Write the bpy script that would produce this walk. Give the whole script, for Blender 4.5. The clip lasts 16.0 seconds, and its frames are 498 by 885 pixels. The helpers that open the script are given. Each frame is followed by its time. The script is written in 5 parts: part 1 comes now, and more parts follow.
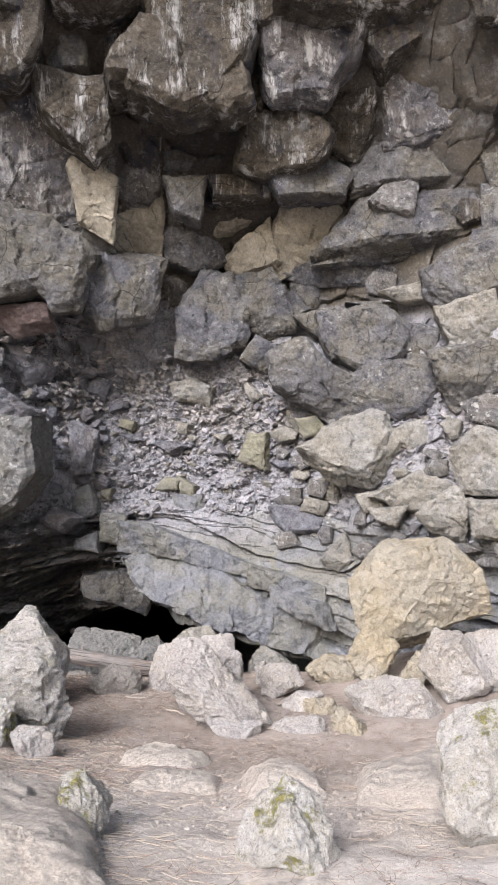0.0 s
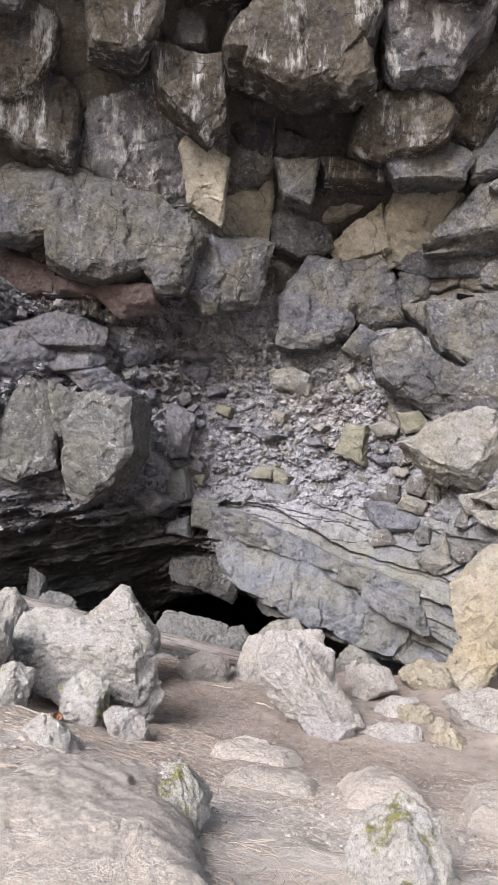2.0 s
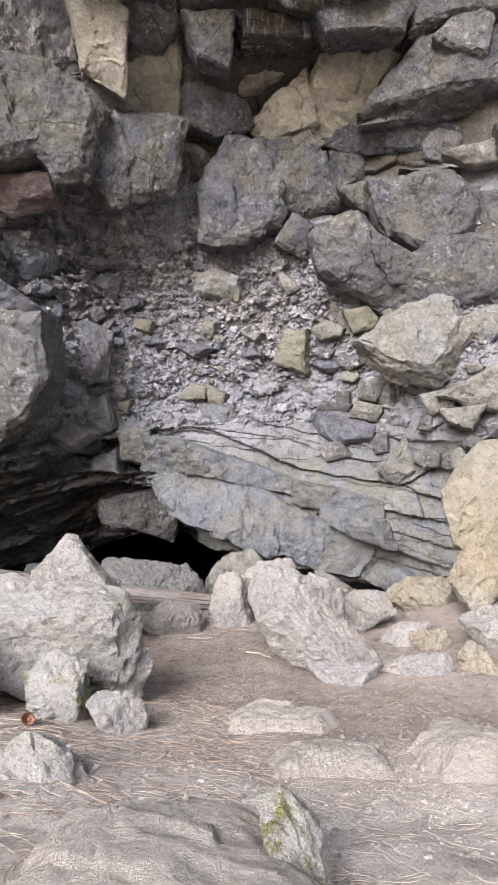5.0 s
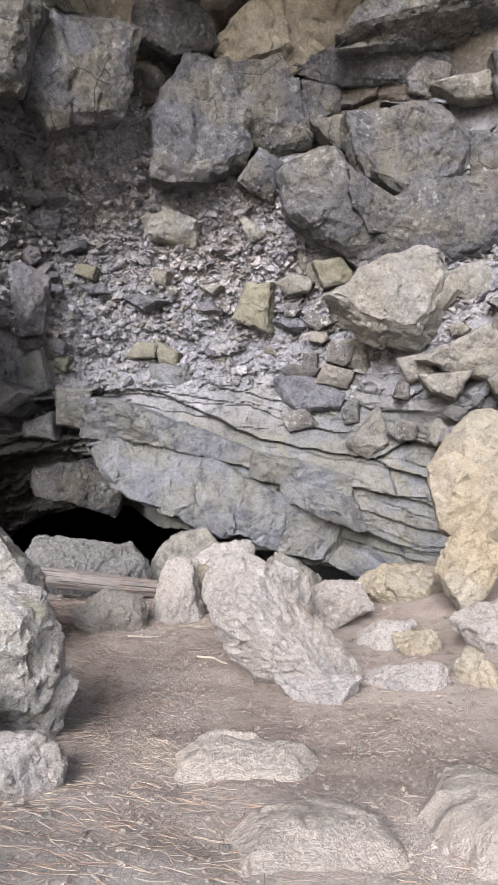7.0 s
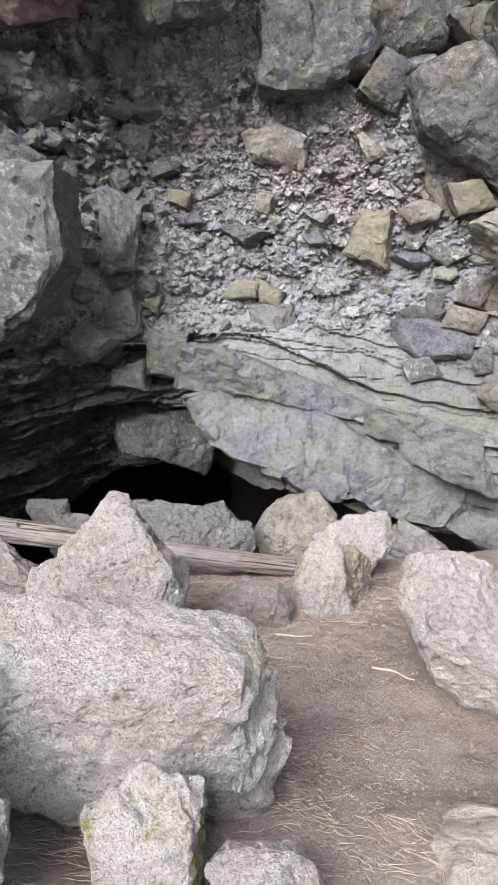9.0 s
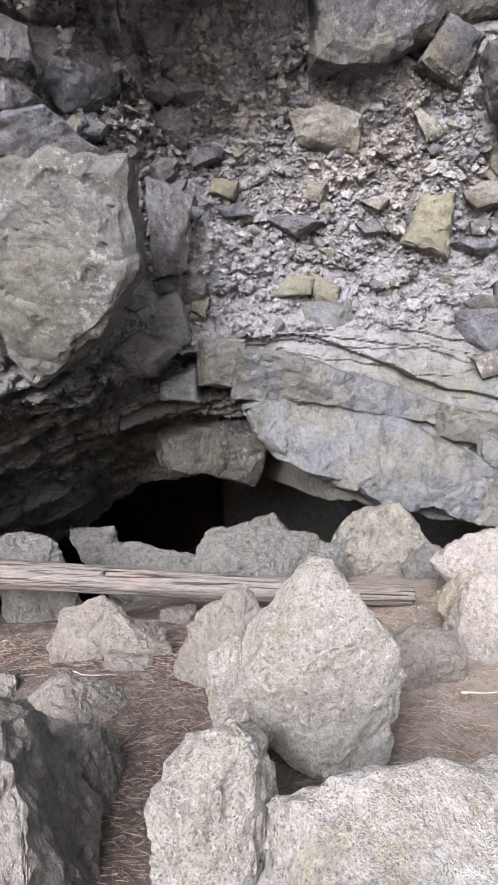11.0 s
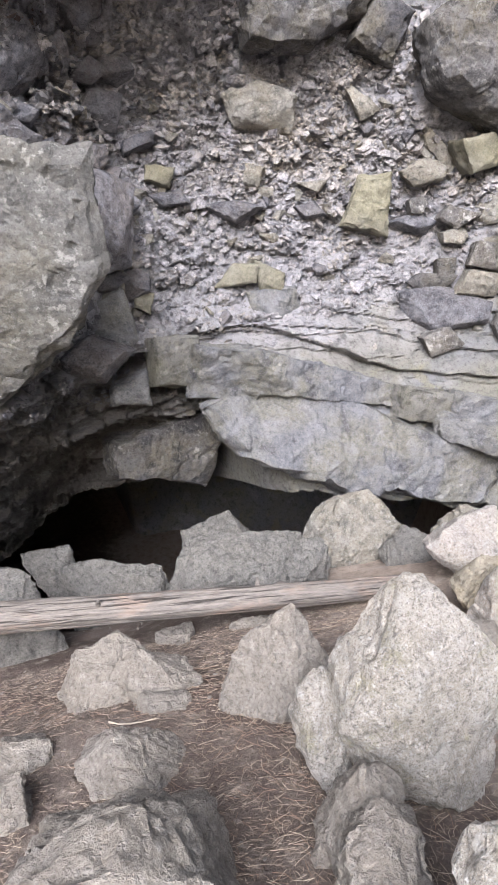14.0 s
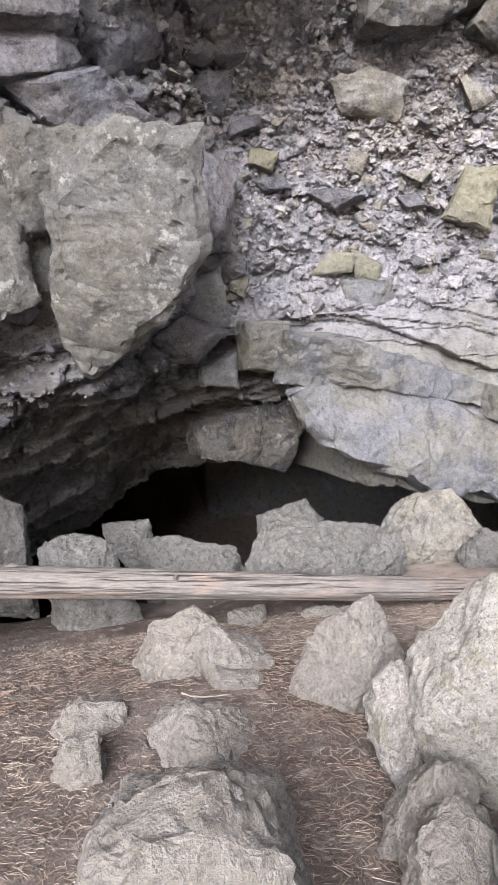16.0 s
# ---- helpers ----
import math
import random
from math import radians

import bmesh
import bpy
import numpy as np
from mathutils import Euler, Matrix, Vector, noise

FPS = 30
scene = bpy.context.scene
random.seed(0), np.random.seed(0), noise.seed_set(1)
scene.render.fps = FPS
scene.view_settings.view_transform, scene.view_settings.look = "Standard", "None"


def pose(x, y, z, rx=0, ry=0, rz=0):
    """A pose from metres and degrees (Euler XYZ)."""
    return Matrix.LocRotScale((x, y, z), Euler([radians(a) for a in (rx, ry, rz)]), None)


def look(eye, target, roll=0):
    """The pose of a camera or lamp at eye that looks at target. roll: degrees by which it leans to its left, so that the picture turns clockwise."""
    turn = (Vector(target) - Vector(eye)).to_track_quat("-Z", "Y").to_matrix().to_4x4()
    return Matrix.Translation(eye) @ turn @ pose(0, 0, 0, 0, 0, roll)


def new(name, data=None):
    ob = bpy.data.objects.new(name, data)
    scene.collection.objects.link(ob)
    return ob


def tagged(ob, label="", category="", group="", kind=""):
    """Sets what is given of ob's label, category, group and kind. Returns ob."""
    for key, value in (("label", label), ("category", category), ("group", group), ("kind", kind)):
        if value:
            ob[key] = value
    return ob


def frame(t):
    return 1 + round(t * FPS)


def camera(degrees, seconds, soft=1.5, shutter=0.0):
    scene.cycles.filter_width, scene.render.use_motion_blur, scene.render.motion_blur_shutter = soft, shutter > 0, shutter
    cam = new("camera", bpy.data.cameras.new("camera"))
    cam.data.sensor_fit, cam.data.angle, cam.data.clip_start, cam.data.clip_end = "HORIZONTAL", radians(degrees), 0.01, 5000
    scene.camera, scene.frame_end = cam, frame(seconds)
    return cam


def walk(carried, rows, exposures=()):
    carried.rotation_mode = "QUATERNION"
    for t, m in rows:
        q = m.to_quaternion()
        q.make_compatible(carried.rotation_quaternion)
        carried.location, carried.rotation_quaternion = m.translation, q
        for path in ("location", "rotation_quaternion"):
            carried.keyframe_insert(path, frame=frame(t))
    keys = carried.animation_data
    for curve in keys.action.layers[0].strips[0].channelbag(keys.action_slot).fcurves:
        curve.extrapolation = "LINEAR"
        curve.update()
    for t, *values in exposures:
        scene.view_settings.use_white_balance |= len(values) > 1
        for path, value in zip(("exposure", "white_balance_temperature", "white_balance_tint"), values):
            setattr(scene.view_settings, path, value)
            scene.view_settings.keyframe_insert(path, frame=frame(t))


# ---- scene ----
cam = camera(37.2, 16.0, soft=0.6)
METRES, EYE, TILT, LEAN, TURN = 8.0, 1.5, 3.0, 0.0, 0.0
ROWS = [
    (0.0, 0.0, 0.0, 0.0, 0.0, 0.0, 0.0),
    (0.5, -0.0093, 0.0035, -0.0002, 2.28, 0.4, -0.22),
    (1.0, -0.0151, 0.0046, -0.0002, 5.92, 0.87, -0.42),
    (1.5, -0.0206, 0.0115, -0.0089, 6.25, 0.98, -2.23),
    (2.0, -0.0297, 0.0342, -0.0076, 6.54, -0.72, -3.07),
    (2.5, -0.0475, 0.0617, -0.0169, 6.85, -0.81, -3.27),
    (3.0, -0.0647, 0.0839, -0.0207, 6.03, -1.66, -2.21),
    (3.5, -0.0829, 0.1173, -0.0291, 6.36, -3.63, -1.83),
    (4.0, -0.1065, 0.1487, -0.0361, 6.14, -5.04, -0.67),
    (4.5, -0.1239, 0.187, -0.042, 5.81, -5.54, 0.16),
    (5.0, -0.1396, 0.2188, -0.0494, -2.38, -5.81, 1.79),
    (7.5, -0.1417, 0.4151, -0.0796, -6.09, -9.96, -0.1),
    (8.0, -0.1685, 0.4548, -0.0777, -5.55, -12.07, 0.53),
    (8.5, -0.2065, 0.4998, -0.0794, -2.96, -12.3, -0.99),
    (9.0, -0.2499, 0.5311, -0.0763, -3.35, -12.71, 0.06),
    (9.5, -0.2904, 0.5727, -0.0735, -3.05, -12.56, 1.07),
    (12.0, -0.4779, 0.6968, -0.0393, -11.68, -15.99, 3.34),
    (12.5, -0.4929, 0.7204, -0.042, -12.15, -16.64, 5.13),
    (13.0, -0.5093, 0.7239, -0.034, -17.93, -17.17, 5.5),
    (13.5, -0.5215, 0.7256, -0.0289, -19.81, -17.24, 5.21),
    (14.0, -0.5237, 0.7271, -0.0308, -19.22, -16.43, 5.03),
    (14.5, -0.5248, 0.7266, -0.031, -19.0, -16.11, 4.89),
    (15.0, -0.5282, 0.7271, -0.0308, -18.23, -16.27, 4.09),
    (15.5, -0.5306, 0.7288, -0.0332, -15.63, -16.49, 3.8),
    (16.0, -0.5362, 0.7278, -0.0327, -12.49, -16.82, 2.61),
]
walk(cam, [(t, pose(0, 0, EYE, TILT, LEAN, TURN) @ pose(METRES * x, METRES * y, METRES * z, 90 + pitch, roll, yaw)) for t, x, y, z, yaw, pitch, roll in ROWS],
     exposures=((0.0, 1.55), (2.0, 1.52), (5.0, 1.56), (8.0, 1.62), (10.5, 1.77), (12.5, 1.88), (16.0, 1.88)))

# ---- light ----
world = bpy.data.worlds.new("overcast_sky")
scene.world = world
world.use_nodes = True
sky_tree = world.node_tree
sky = sky_tree.nodes.new("ShaderNodeTexSky")
sky.sky_type, sky.sun_disc = "NISHITA", False
sky.sun_elevation, sky.sun_rotation, sky.air_density, sky.dust_density = radians(32), radians(203), 1.0, 4.0
sky_tree.links.new(sky.outputs["Color"], sky_tree.nodes["Background"].inputs["Color"])
sky_tree.nodes["Background"].inputs["Strength"].default_value = 0.09
sun = new("sun", bpy.data.lights.new("sun", "SUN"))
sun.data.energy, sun.data.angle, sun.data.color = 2.7, radians(32), (0.955, 0.98, 1.085)
sun.matrix_world = look((-10, -16, 16), (0, 8, 0))

# ---- materials ----


def material(name):
    m = bpy.data.materials.new(name)
    m.use_nodes = True
    t = m.node_tree
    return m, t, t.nodes["Principled BSDF"]


def node(t, kind, **values):
    n = t.nodes.new("ShaderNode" + kind)
    for key, v in values.items():
        if key in n.inputs:
            n.inputs[key].default_value = v
        else:
            for s in n.inputs:
                if s.name.replace(" ", "") == key:
                    s.default_value = v
                    break
    return n


def noise_at(t, at, scale, detail=6.0, rough=0.6, squash=None):
    n = node(t, "TexNoise", Scale=scale, Detail=detail, Roughness=rough)
    if squash:
        mp = node(t, "Mapping", Scale=squash)
        t.links.new(at, mp.inputs["Vector"])
        at = mp.outputs["Vector"]
    t.links.new(at, n.inputs["Vector"])
    return n.outputs["Fac"]


def ramp(t, fac, lo, hi):
    n = node(t, "MapRange", FromMin=lo, FromMax=hi)
    t.links.new(fac, n.inputs["Value"])
    return n.outputs["Result"]


def blend(t, fac, a, b):
    n = t.nodes.new("ShaderNodeMix")
    n.data_type = "RGBA"
    for i, v in ((0, fac), (6, a), (7, b)):
        if isinstance(v, tuple):
            n.inputs[i].default_value = (*v, 1.0)
        elif isinstance(v, (int, float)):
            n.inputs[i].default_value = v
        else:
            t.links.new(v, n.inputs[i])
    return n.outputs[2]


def times(t, a, b):
    n = t.nodes.new("ShaderNodeMath")
    n.operation = "MULTIPLY"
    for i, v in enumerate((a, b)):
        if isinstance(v, (int, float)):
            n.inputs[i].default_value = v
        else:
            t.links.new(v, n.inputs[i])
    return n.outputs[0]


def rock(name, base, deep, pale, tint, lichen=0.0, moss=0.0, streak=0.0, grain=0.8, pits=0.0, rough=0.92, layers=0.0, cracks=0.0, coarse=0.5, hackle=1.0, mottle=1.0, contrast=1.0):
    """Weathered stone: two-scale mottling, a tint that comes in patches, lichen, moss, run-off streaks, pits, hairline cracks and grain.
    coarse: below 1 the grain is larger, for the broken rock of the cliff."""
    m, t, b = material(name)
    at = t.nodes.new("ShaderNodeNewGeometry").outputs["Position"]
    info = t.nodes.new("ShaderNodeObjectInfo")
    big = noise_at(t, at, 1.3, 5)
    mid = noise_at(t, at, 4.5, 8, 0.68)
    fine = noise_at(t, at, 42 * coarse, 7, 0.75)
    speck = noise_at(t, at, 125 * coarse, 4, 0.75)
    col = blend(t, ramp(t, big, 0.42, 0.58), base, tint)
    col = blend(t, times(t, info.outputs["Random"], 0.45), col, tint)
    col = blend(t, times(t, ramp(t, mid, 0.52, 0.68), 0.7 * mottle), col, pale)
    col = blend(t, times(t, ramp(t, mid, 0.48, 0.34), 0.8 * mottle), col, deep)
    col = blend(t, times(t, ramp(t, fine, 0.53, 0.63), min(1.0, 0.6 * contrast)), col, pale)
    col = blend(t, times(t, ramp(t, fine, 0.47, 0.36), min(1.0, 0.65 * contrast)), col, deep)
    col = blend(t, times(t, ramp(t, speck, 0.54, 0.64), 0.5), col, pale)
    col = blend(t, times(t, ramp(t, speck, 0.45, 0.36), 0.55 * contrast), col, deep)
    if streak:
        sheet = ramp(t, noise_at(t, at, 1.2, 4), 0.42, 0.54)
        run = noise_at(t, at, 1.0, 8, 0.75, (4.2, 4.2, 0.7))
        col = blend(t, times(t, times(t, ramp(t, run, 0.52, 0.63), sheet), streak), col, (0.38, 0.372, 0.365))
        run2 = noise_at(t, at, 1.0, 7, 0.7, (2.3, 2.4, 0.5))
        col = blend(t, times(t, ramp(t, run2, 0.54, 0.64), streak * 0.9), col, (0.035, 0.035, 0.045))
    if lichen:
        spot = noise_at(t, at, 13, 5, 0.65)
        patch = noise_at(t, at, 2.0, 3)
        col = blend(t, times(t, times(t, ramp(t, spot, 0.55, 0.62), ramp(t, patch, 0.45, 0.62)), lichen), col, (0.56, 0.555, 0.54))
    wander = node(t, "TexNoise", Scale=2.5, Detail=5.0)
    t.links.new(at, wander.inputs["Vector"])
    bent = t.nodes.new("ShaderNodeVectorMath")
    bent.operation = "MULTIPLY_ADD"
    bent.inputs[1].default_value = (0.18, 0.18, 0.18)
    t.links.new(wander.outputs["Color"], bent.inputs[0])
    t.links.new(at, bent.inputs[2])
    if cracks:
        split = node(t, "TexVoronoi", Scale=1.3)
        split.feature = "DISTANCE_TO_EDGE"
        t.links.new(bent.outputs[0], split.inputs["Vector"])
        line = times(t, ramp(t, split.outputs["Distance"], 0.012, 0.0024), ramp(t, big, 0.50, 0.58))
        col = blend(t, times(t, line, cracks), col, tuple(0.4 * v for v in deep))
    height = blend(t, 0.35, blend(t, 0.5, mid, fine), speck)
    for size, share in ((11.0 * coarse, 0.38), (27.0 * coarse, 0.16)):
        chips = node(t, "TexVoronoi", Scale=size, Randomness=1.0)
        t.links.new(bent.outputs[0], chips.inputs["Vector"])
        height = blend(t, share * hackle, height, chips.outputs["Distance"])
    if pits:
        hole = node(t, "TexVoronoi", Scale=70.0)
        t.links.new(at, hole.inputs["Vector"])
        pit = times(t, ramp(t, hole.outputs["Distance"], 0.40, 0.16), ramp(t, fine, 0.48, 0.58))
        col = blend(t, times(t, pit, pits), col, tuple(0.7 * v for v in deep))
        height = blend(t, times(t, pit, 0.5 * pits), height, (0.0, 0.0, 0.0))
    if moss:
        where = noise_at(t, at, 3.3, 7, 0.7)
        green = blend(t, ramp(t, fine, 0.4, 0.6), (0.05, 0.047, 0.010), (0.30, 0.27, 0.05))
        col = blend(t, times(t, times(t, ramp(t, where, 0.56, 0.62), ramp(t, fine, 0.36, 0.5)), moss), col, green)
    t.links.new(col, b.inputs["Base Color"])
    b.inputs["Roughness"].default_value = rough
    b.inputs["Specular IOR Level"].default_value = 0.25
    bump1 = node(t, "Bump", Strength=min(1.0, grain * 1.2), Distance=0.18)
    t.links.new(height, bump1.inputs["Height"])
    if layers:
        lay = noise_at(t, at, 1.0, 6, 0.7, (2.2, 2.2, 9.0))
        bump2 = node(t, "Bump", Strength=layers, Distance=0.10)
        t.links.new(lay, bump2.inputs["Height"])
        t.links.new(bump2.outputs["Normal"], bump1.inputs["Normal"])
    t.links.new(bump1.outputs["Normal"], b.inputs["Normal"])
    return m


BASALT = rock("basalt", (0.084, 0.084, 0.098), (0.024, 0.024, 0.029), (0.177, 0.172, 0.181), (0.126, 0.114, 0.091), lichen=0.25, streak=0.15, cracks=0.7)
UMBER = rock("brown_stained_basalt", (0.055, 0.047, 0.039), (0.015, 0.013, 0.011), (0.115, 0.103, 0.088), (0.073, 0.059, 0.044), lichen=0.15, streak=1.0, cracks=0.7)
STREAKED = rock("streaked_basalt", (0.082, 0.080, 0.090), (0.027, 0.026, 0.029), (0.168, 0.163, 0.168), (0.102, 0.089, 0.080), lichen=0.35, streak=0.85, cracks=0.6, grain=0.5)
PALE = rock("lichen_basalt", (0.128, 0.124, 0.128), (0.037, 0.035, 0.037), (0.240, 0.235, 0.241), (0.143, 0.128, 0.111), lichen=0.5, streak=0.3, cracks=0.5)
TAN = rock("tan_basalt", (0.249, 0.222, 0.176), (0.120, 0.105, 0.082), (0.331, 0.304, 0.257), (0.217, 0.195, 0.155), grain=0.35, streak=0.12, cracks=0.8)
GREYTAN = rock("grey_tan_basalt", (0.212, 0.203, 0.188), (0.083, 0.081, 0.076), (0.325, 0.316, 0.301), (0.225, 0.204, 0.169), lichen=0.2)
RED = rock("red_cinder", (0.070, 0.049, 0.046), (0.022, 0.017, 0.017), (0.130, 0.114, 0.110), (0.101, 0.068, 0.060), grain=1.0)
CLINKER = rock("clinker", (0.123, 0.125, 0.146), (0.038, 0.038, 0.046), (0.229, 0.230, 0.261), (0.146, 0.133, 0.134), grain=1.0)
RUBBLE = rock("breccia", (0.335, 0.327, 0.357), (0.130, 0.123, 0.139), (0.472, 0.457, 0.491), (0.365, 0.335, 0.310), grain=1.0)
RUBBLE_DARK = rock("dark_breccia", (0.251, 0.247, 0.274), (0.092, 0.090, 0.103), (0.399, 0.389, 0.420), (0.285, 0.261, 0.242), grain=1.0)
YELLOW = rock("yellowed_stone", (0.158, 0.148, 0.107), (0.078, 0.073, 0.055), (0.201, 0.193, 0.160), (0.156, 0.149, 0.126), grain=0.5)
OLIVE = rock("olive_flow_rock", (0.178, 0.172, 0.133), (0.072, 0.069, 0.053), (0.246, 0.238, 0.206), (0.182, 0.178, 0.175), layers=0.2, grain=1.0)
SLATE = rock("bluish_flow_rock", (0.172, 0.177, 0.199), (0.066, 0.067, 0.078), (0.270, 0.272, 0.294), (0.191, 0.185, 0.160), grain=1.0, layers=0.2, pits=0.5)
DARKSLATE = rock("dark_flow_rock", (0.096, 0.089, 0.089), (0.034, 0.031, 0.031), (0.162, 0.154, 0.151), (0.103, 0.091, 0.077), layers=0.3, grain=1.0)
NOSE = rock("smooth_grey_rock", (0.114, 0.112, 0.111), (0.048, 0.047, 0.047), (0.185, 0.181, 0.180), (0.124, 0.116, 0.098), lichen=0.3, grain=0.7, pits=0.3)
OCHRE = rock("ochre_rock", (0.238, 0.195, 0.131), (0.117, 0.099, 0.073), (0.301, 0.268, 0.217), (0.229, 0.207, 0.170), grain=0.5, hackle=0.75, mottle=0.55, contrast=1.3)
PALEROCK = rock("pale_rock", (0.431, 0.397, 0.381), (0.169, 0.151, 0.145), (0.566, 0.566, 0.549), (0.419, 0.367, 0.316), pits=0.25, lichen=0.2, coarse=0.8, hackle=0.75, mottle=0.55, contrast=1.3)
PITTED = rock("pitted_rock", (0.491, 0.459, 0.432), (0.151, 0.138, 0.128), (0.629, 0.629, 0.629), (0.451, 0.414, 0.367), pits=0.5, lichen=0.5, moss=0.3, grain=1.0, coarse=0.8, hackle=0.75, mottle=0.55, contrast=1.3)
MOSSROCK = rock("mossy_pale_rock", (0.573, 0.535, 0.494), (0.227, 0.208, 0.186), (0.697, 0.697, 0.697), (0.535, 0.491, 0.425), pits=0.3, moss=0.9, lichen=0.3, grain=1.0, coarse=0.9, hackle=0.75, mottle=0.55, contrast=1.3)
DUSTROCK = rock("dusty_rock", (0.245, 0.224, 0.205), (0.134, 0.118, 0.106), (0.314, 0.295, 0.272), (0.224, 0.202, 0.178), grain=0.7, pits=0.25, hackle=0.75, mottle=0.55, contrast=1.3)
DUSTPALE = rock("pale_dusty_rock", (0.542, 0.483, 0.425), (0.339, 0.298, 0.257), (0.661, 0.607, 0.546), (0.516, 0.451, 0.392), grain=0.8, pits=0.25, coarse=0.9, hackle=0.75, mottle=0.55, contrast=1.3)
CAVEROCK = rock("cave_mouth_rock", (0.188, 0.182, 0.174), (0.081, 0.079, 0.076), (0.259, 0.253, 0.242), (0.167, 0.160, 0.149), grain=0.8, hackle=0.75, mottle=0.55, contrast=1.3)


def cliff_material():
    """The cliff's own skin: dark basalt above, grey breccia in the middle, layered flow rock below."""
    m, t, b = material("cliff_rock")
    geo = t.nodes.new("ShaderNodeNewGeometry")
    at = geo.outputs["Position"]
    sep = t.nodes.new("ShaderNodeSeparateXYZ")
    t.links.new(at, sep.inputs[0])
    big, mid, fine = noise_at(t, at, 0.9, 5), noise_at(t, at, 6, 8, 0.65), noise_at(t, at, 22, 7, 0.75)
    speck = noise_at(t, at, 60, 4, 0.75)
    add = t.nodes.new("ShaderNodeMath")
    t.links.new(sep.outputs["Z"], add.inputs[0])
    t.links.new(times(t, big, 2.4), add.inputs[1])
    zone = add.outputs[0]
    upper = blend(t, ramp(t, big, 0.4, 0.6), (0.085, 0.078, 0.072), (0.13, 0.11, 0.088))
    run = noise_at(t, at, 1.0, 7, 0.7, (4.2, 4.2, 0.7))
    upper = blend(t, times(t, ramp(t, run, 0.56, 0.68), 0.3), upper, (0.30, 0.29, 0.28))
    middle = blend(t, ramp(t, mid, 0.4, 0.62), (0.28, 0.274, 0.297), (0.40, 0.392, 0.418))
    lower = blend(t, ramp(t, big, 0.4, 0.60), (0.225, 0.23, 0.252), (0.25, 0.242, 0.215))
    lower = blend(t, times(t, ramp(t, noise_at(t, at, 1.9, 5), 0.56, 0.64), 0.6), lower, (0.285, 0.265, 0.18))
    # the overhang's shade on the left undercut, put into the rock's colour
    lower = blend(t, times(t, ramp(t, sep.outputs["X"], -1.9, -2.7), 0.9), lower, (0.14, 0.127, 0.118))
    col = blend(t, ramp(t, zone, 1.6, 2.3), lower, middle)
    col = blend(t, ramp(t, zone, 5.5, 6.1), col, upper)
    col = blend(t, times(t, ramp(t, mid, 0.48, 0.3), 0.7), col, (0.06, 0.058, 0.06))
    crust = noise_at(t, at, 1.6, 7, 0.7)
    col = blend(t, times(t, ramp(t, crust, 0.56, 0.66), 0.45), col, (0.42, 0.412, 0.425))
    col = blend(t, times(t, ramp(t, fine, 0.54, 0.75), 0.5), col, (0.38, 0.37, 0.37))
    col = blend(t, times(t, ramp(t, fine, 0.47, 0.33), 0.7), col, (0.05, 0.048, 0.048))
    col = blend(t, times(t, ramp(t, speck, 0.44, 0.34), 0.45), col, (0.05, 0.048, 0.048))
    t.links.new(col, b.inputs["Base Color"])
    b.inputs["Roughness"].default_value = 0.95
    b.inputs["Specular IOR Level"].default_value = 0.2
    n = node(t, "Bump", Strength=1.0, Distance=0.14)
    t.links.new(blend(t, 0.35, blend(t, 0.6, mid, fine), speck), n.inputs["Height"])
    t.links.new(n.outputs["Normal"], b.inputs["Normal"])
    return m


def dirt_material():
    """Trodden brown dirt with pale dust, darker damp patches and crumbs."""
    m, t, b = material("dirt")
    at = t.nodes.new("ShaderNodeNewGeometry").outputs["Position"]
    big, mid, fine = noise_at(t, at, 0.8, 4), noise_at(t, at, 7, 8, 0.7), noise_at(t, at, 45, 7, 0.8)
    sep = t.nodes.new("ShaderNodeSeparateXYZ")
    t.links.new(at, sep.inputs[0])
    litter = blend(t, ramp(t, big, 0.38, 0.62), (0.12, 0.095, 0.085), (0.18, 0.15, 0.135))
    dust = blend(t, ramp(t, big, 0.38, 0.62), (0.58, 0.51, 0.45), (0.69, 0.63, 0.575))
    edge = t.nodes.new("ShaderNodeMath")
    t.links.new(sep.outputs["Y"], edge.inputs[0])
    t.links.new(times(t, mid, 2.5), edge.inputs[1])
    path = blend(t, ramp(t, big, 0.38, 0.62), (0.30, 0.245, 0.212), (0.38, 0.322, 0.285))
    side = t.nodes.new("ShaderNodeMath")
    t.links.new(sep.outputs["X"], side.inputs[0])
    t.links.new(times(t, mid, 1.6), side.inputs[1])
    col = blend(t, ramp(t, edge.outputs[0], 6.6, 8.2), dust, path)
    col = blend(t, times(t, ramp(t, edge.outputs[0], 8.6, 9.4), ramp(t, side.outputs[0], -0.8, -1.6)), col, litter)
    col = blend(t, times(t, ramp(t, mid, 0.5, 0.3), 0.7), col, (0.15, 0.115, 0.095))
    col = blend(t, times(t, ramp(t, mid, 0.52, 0.72), 0.6), col, (0.42, 0.37, 0.325))
    col = blend(t, times(t, ramp(t, fine, 0.55, 0.75), 0.6), col, (0.47, 0.42, 0.37))
    col = blend(t, times(t, ramp(t, fine, 0.46, 0.25), 0.7), col, (0.11, 0.085, 0.07))
    t.links.new(col, b.inputs["Base Color"])
    b.inputs["Roughness"].default_value = 1.0
    b.inputs["Specular IOR Level"].default_value = 0.1
    n = node(t, "Bump", Strength=1.0, Distance=0.06)
    t.links.new(blend(t, 0.5, mid, fine), n.inputs["Height"])
    t.links.new(n.outputs["Normal"], b.inputs["Normal"])
    return m


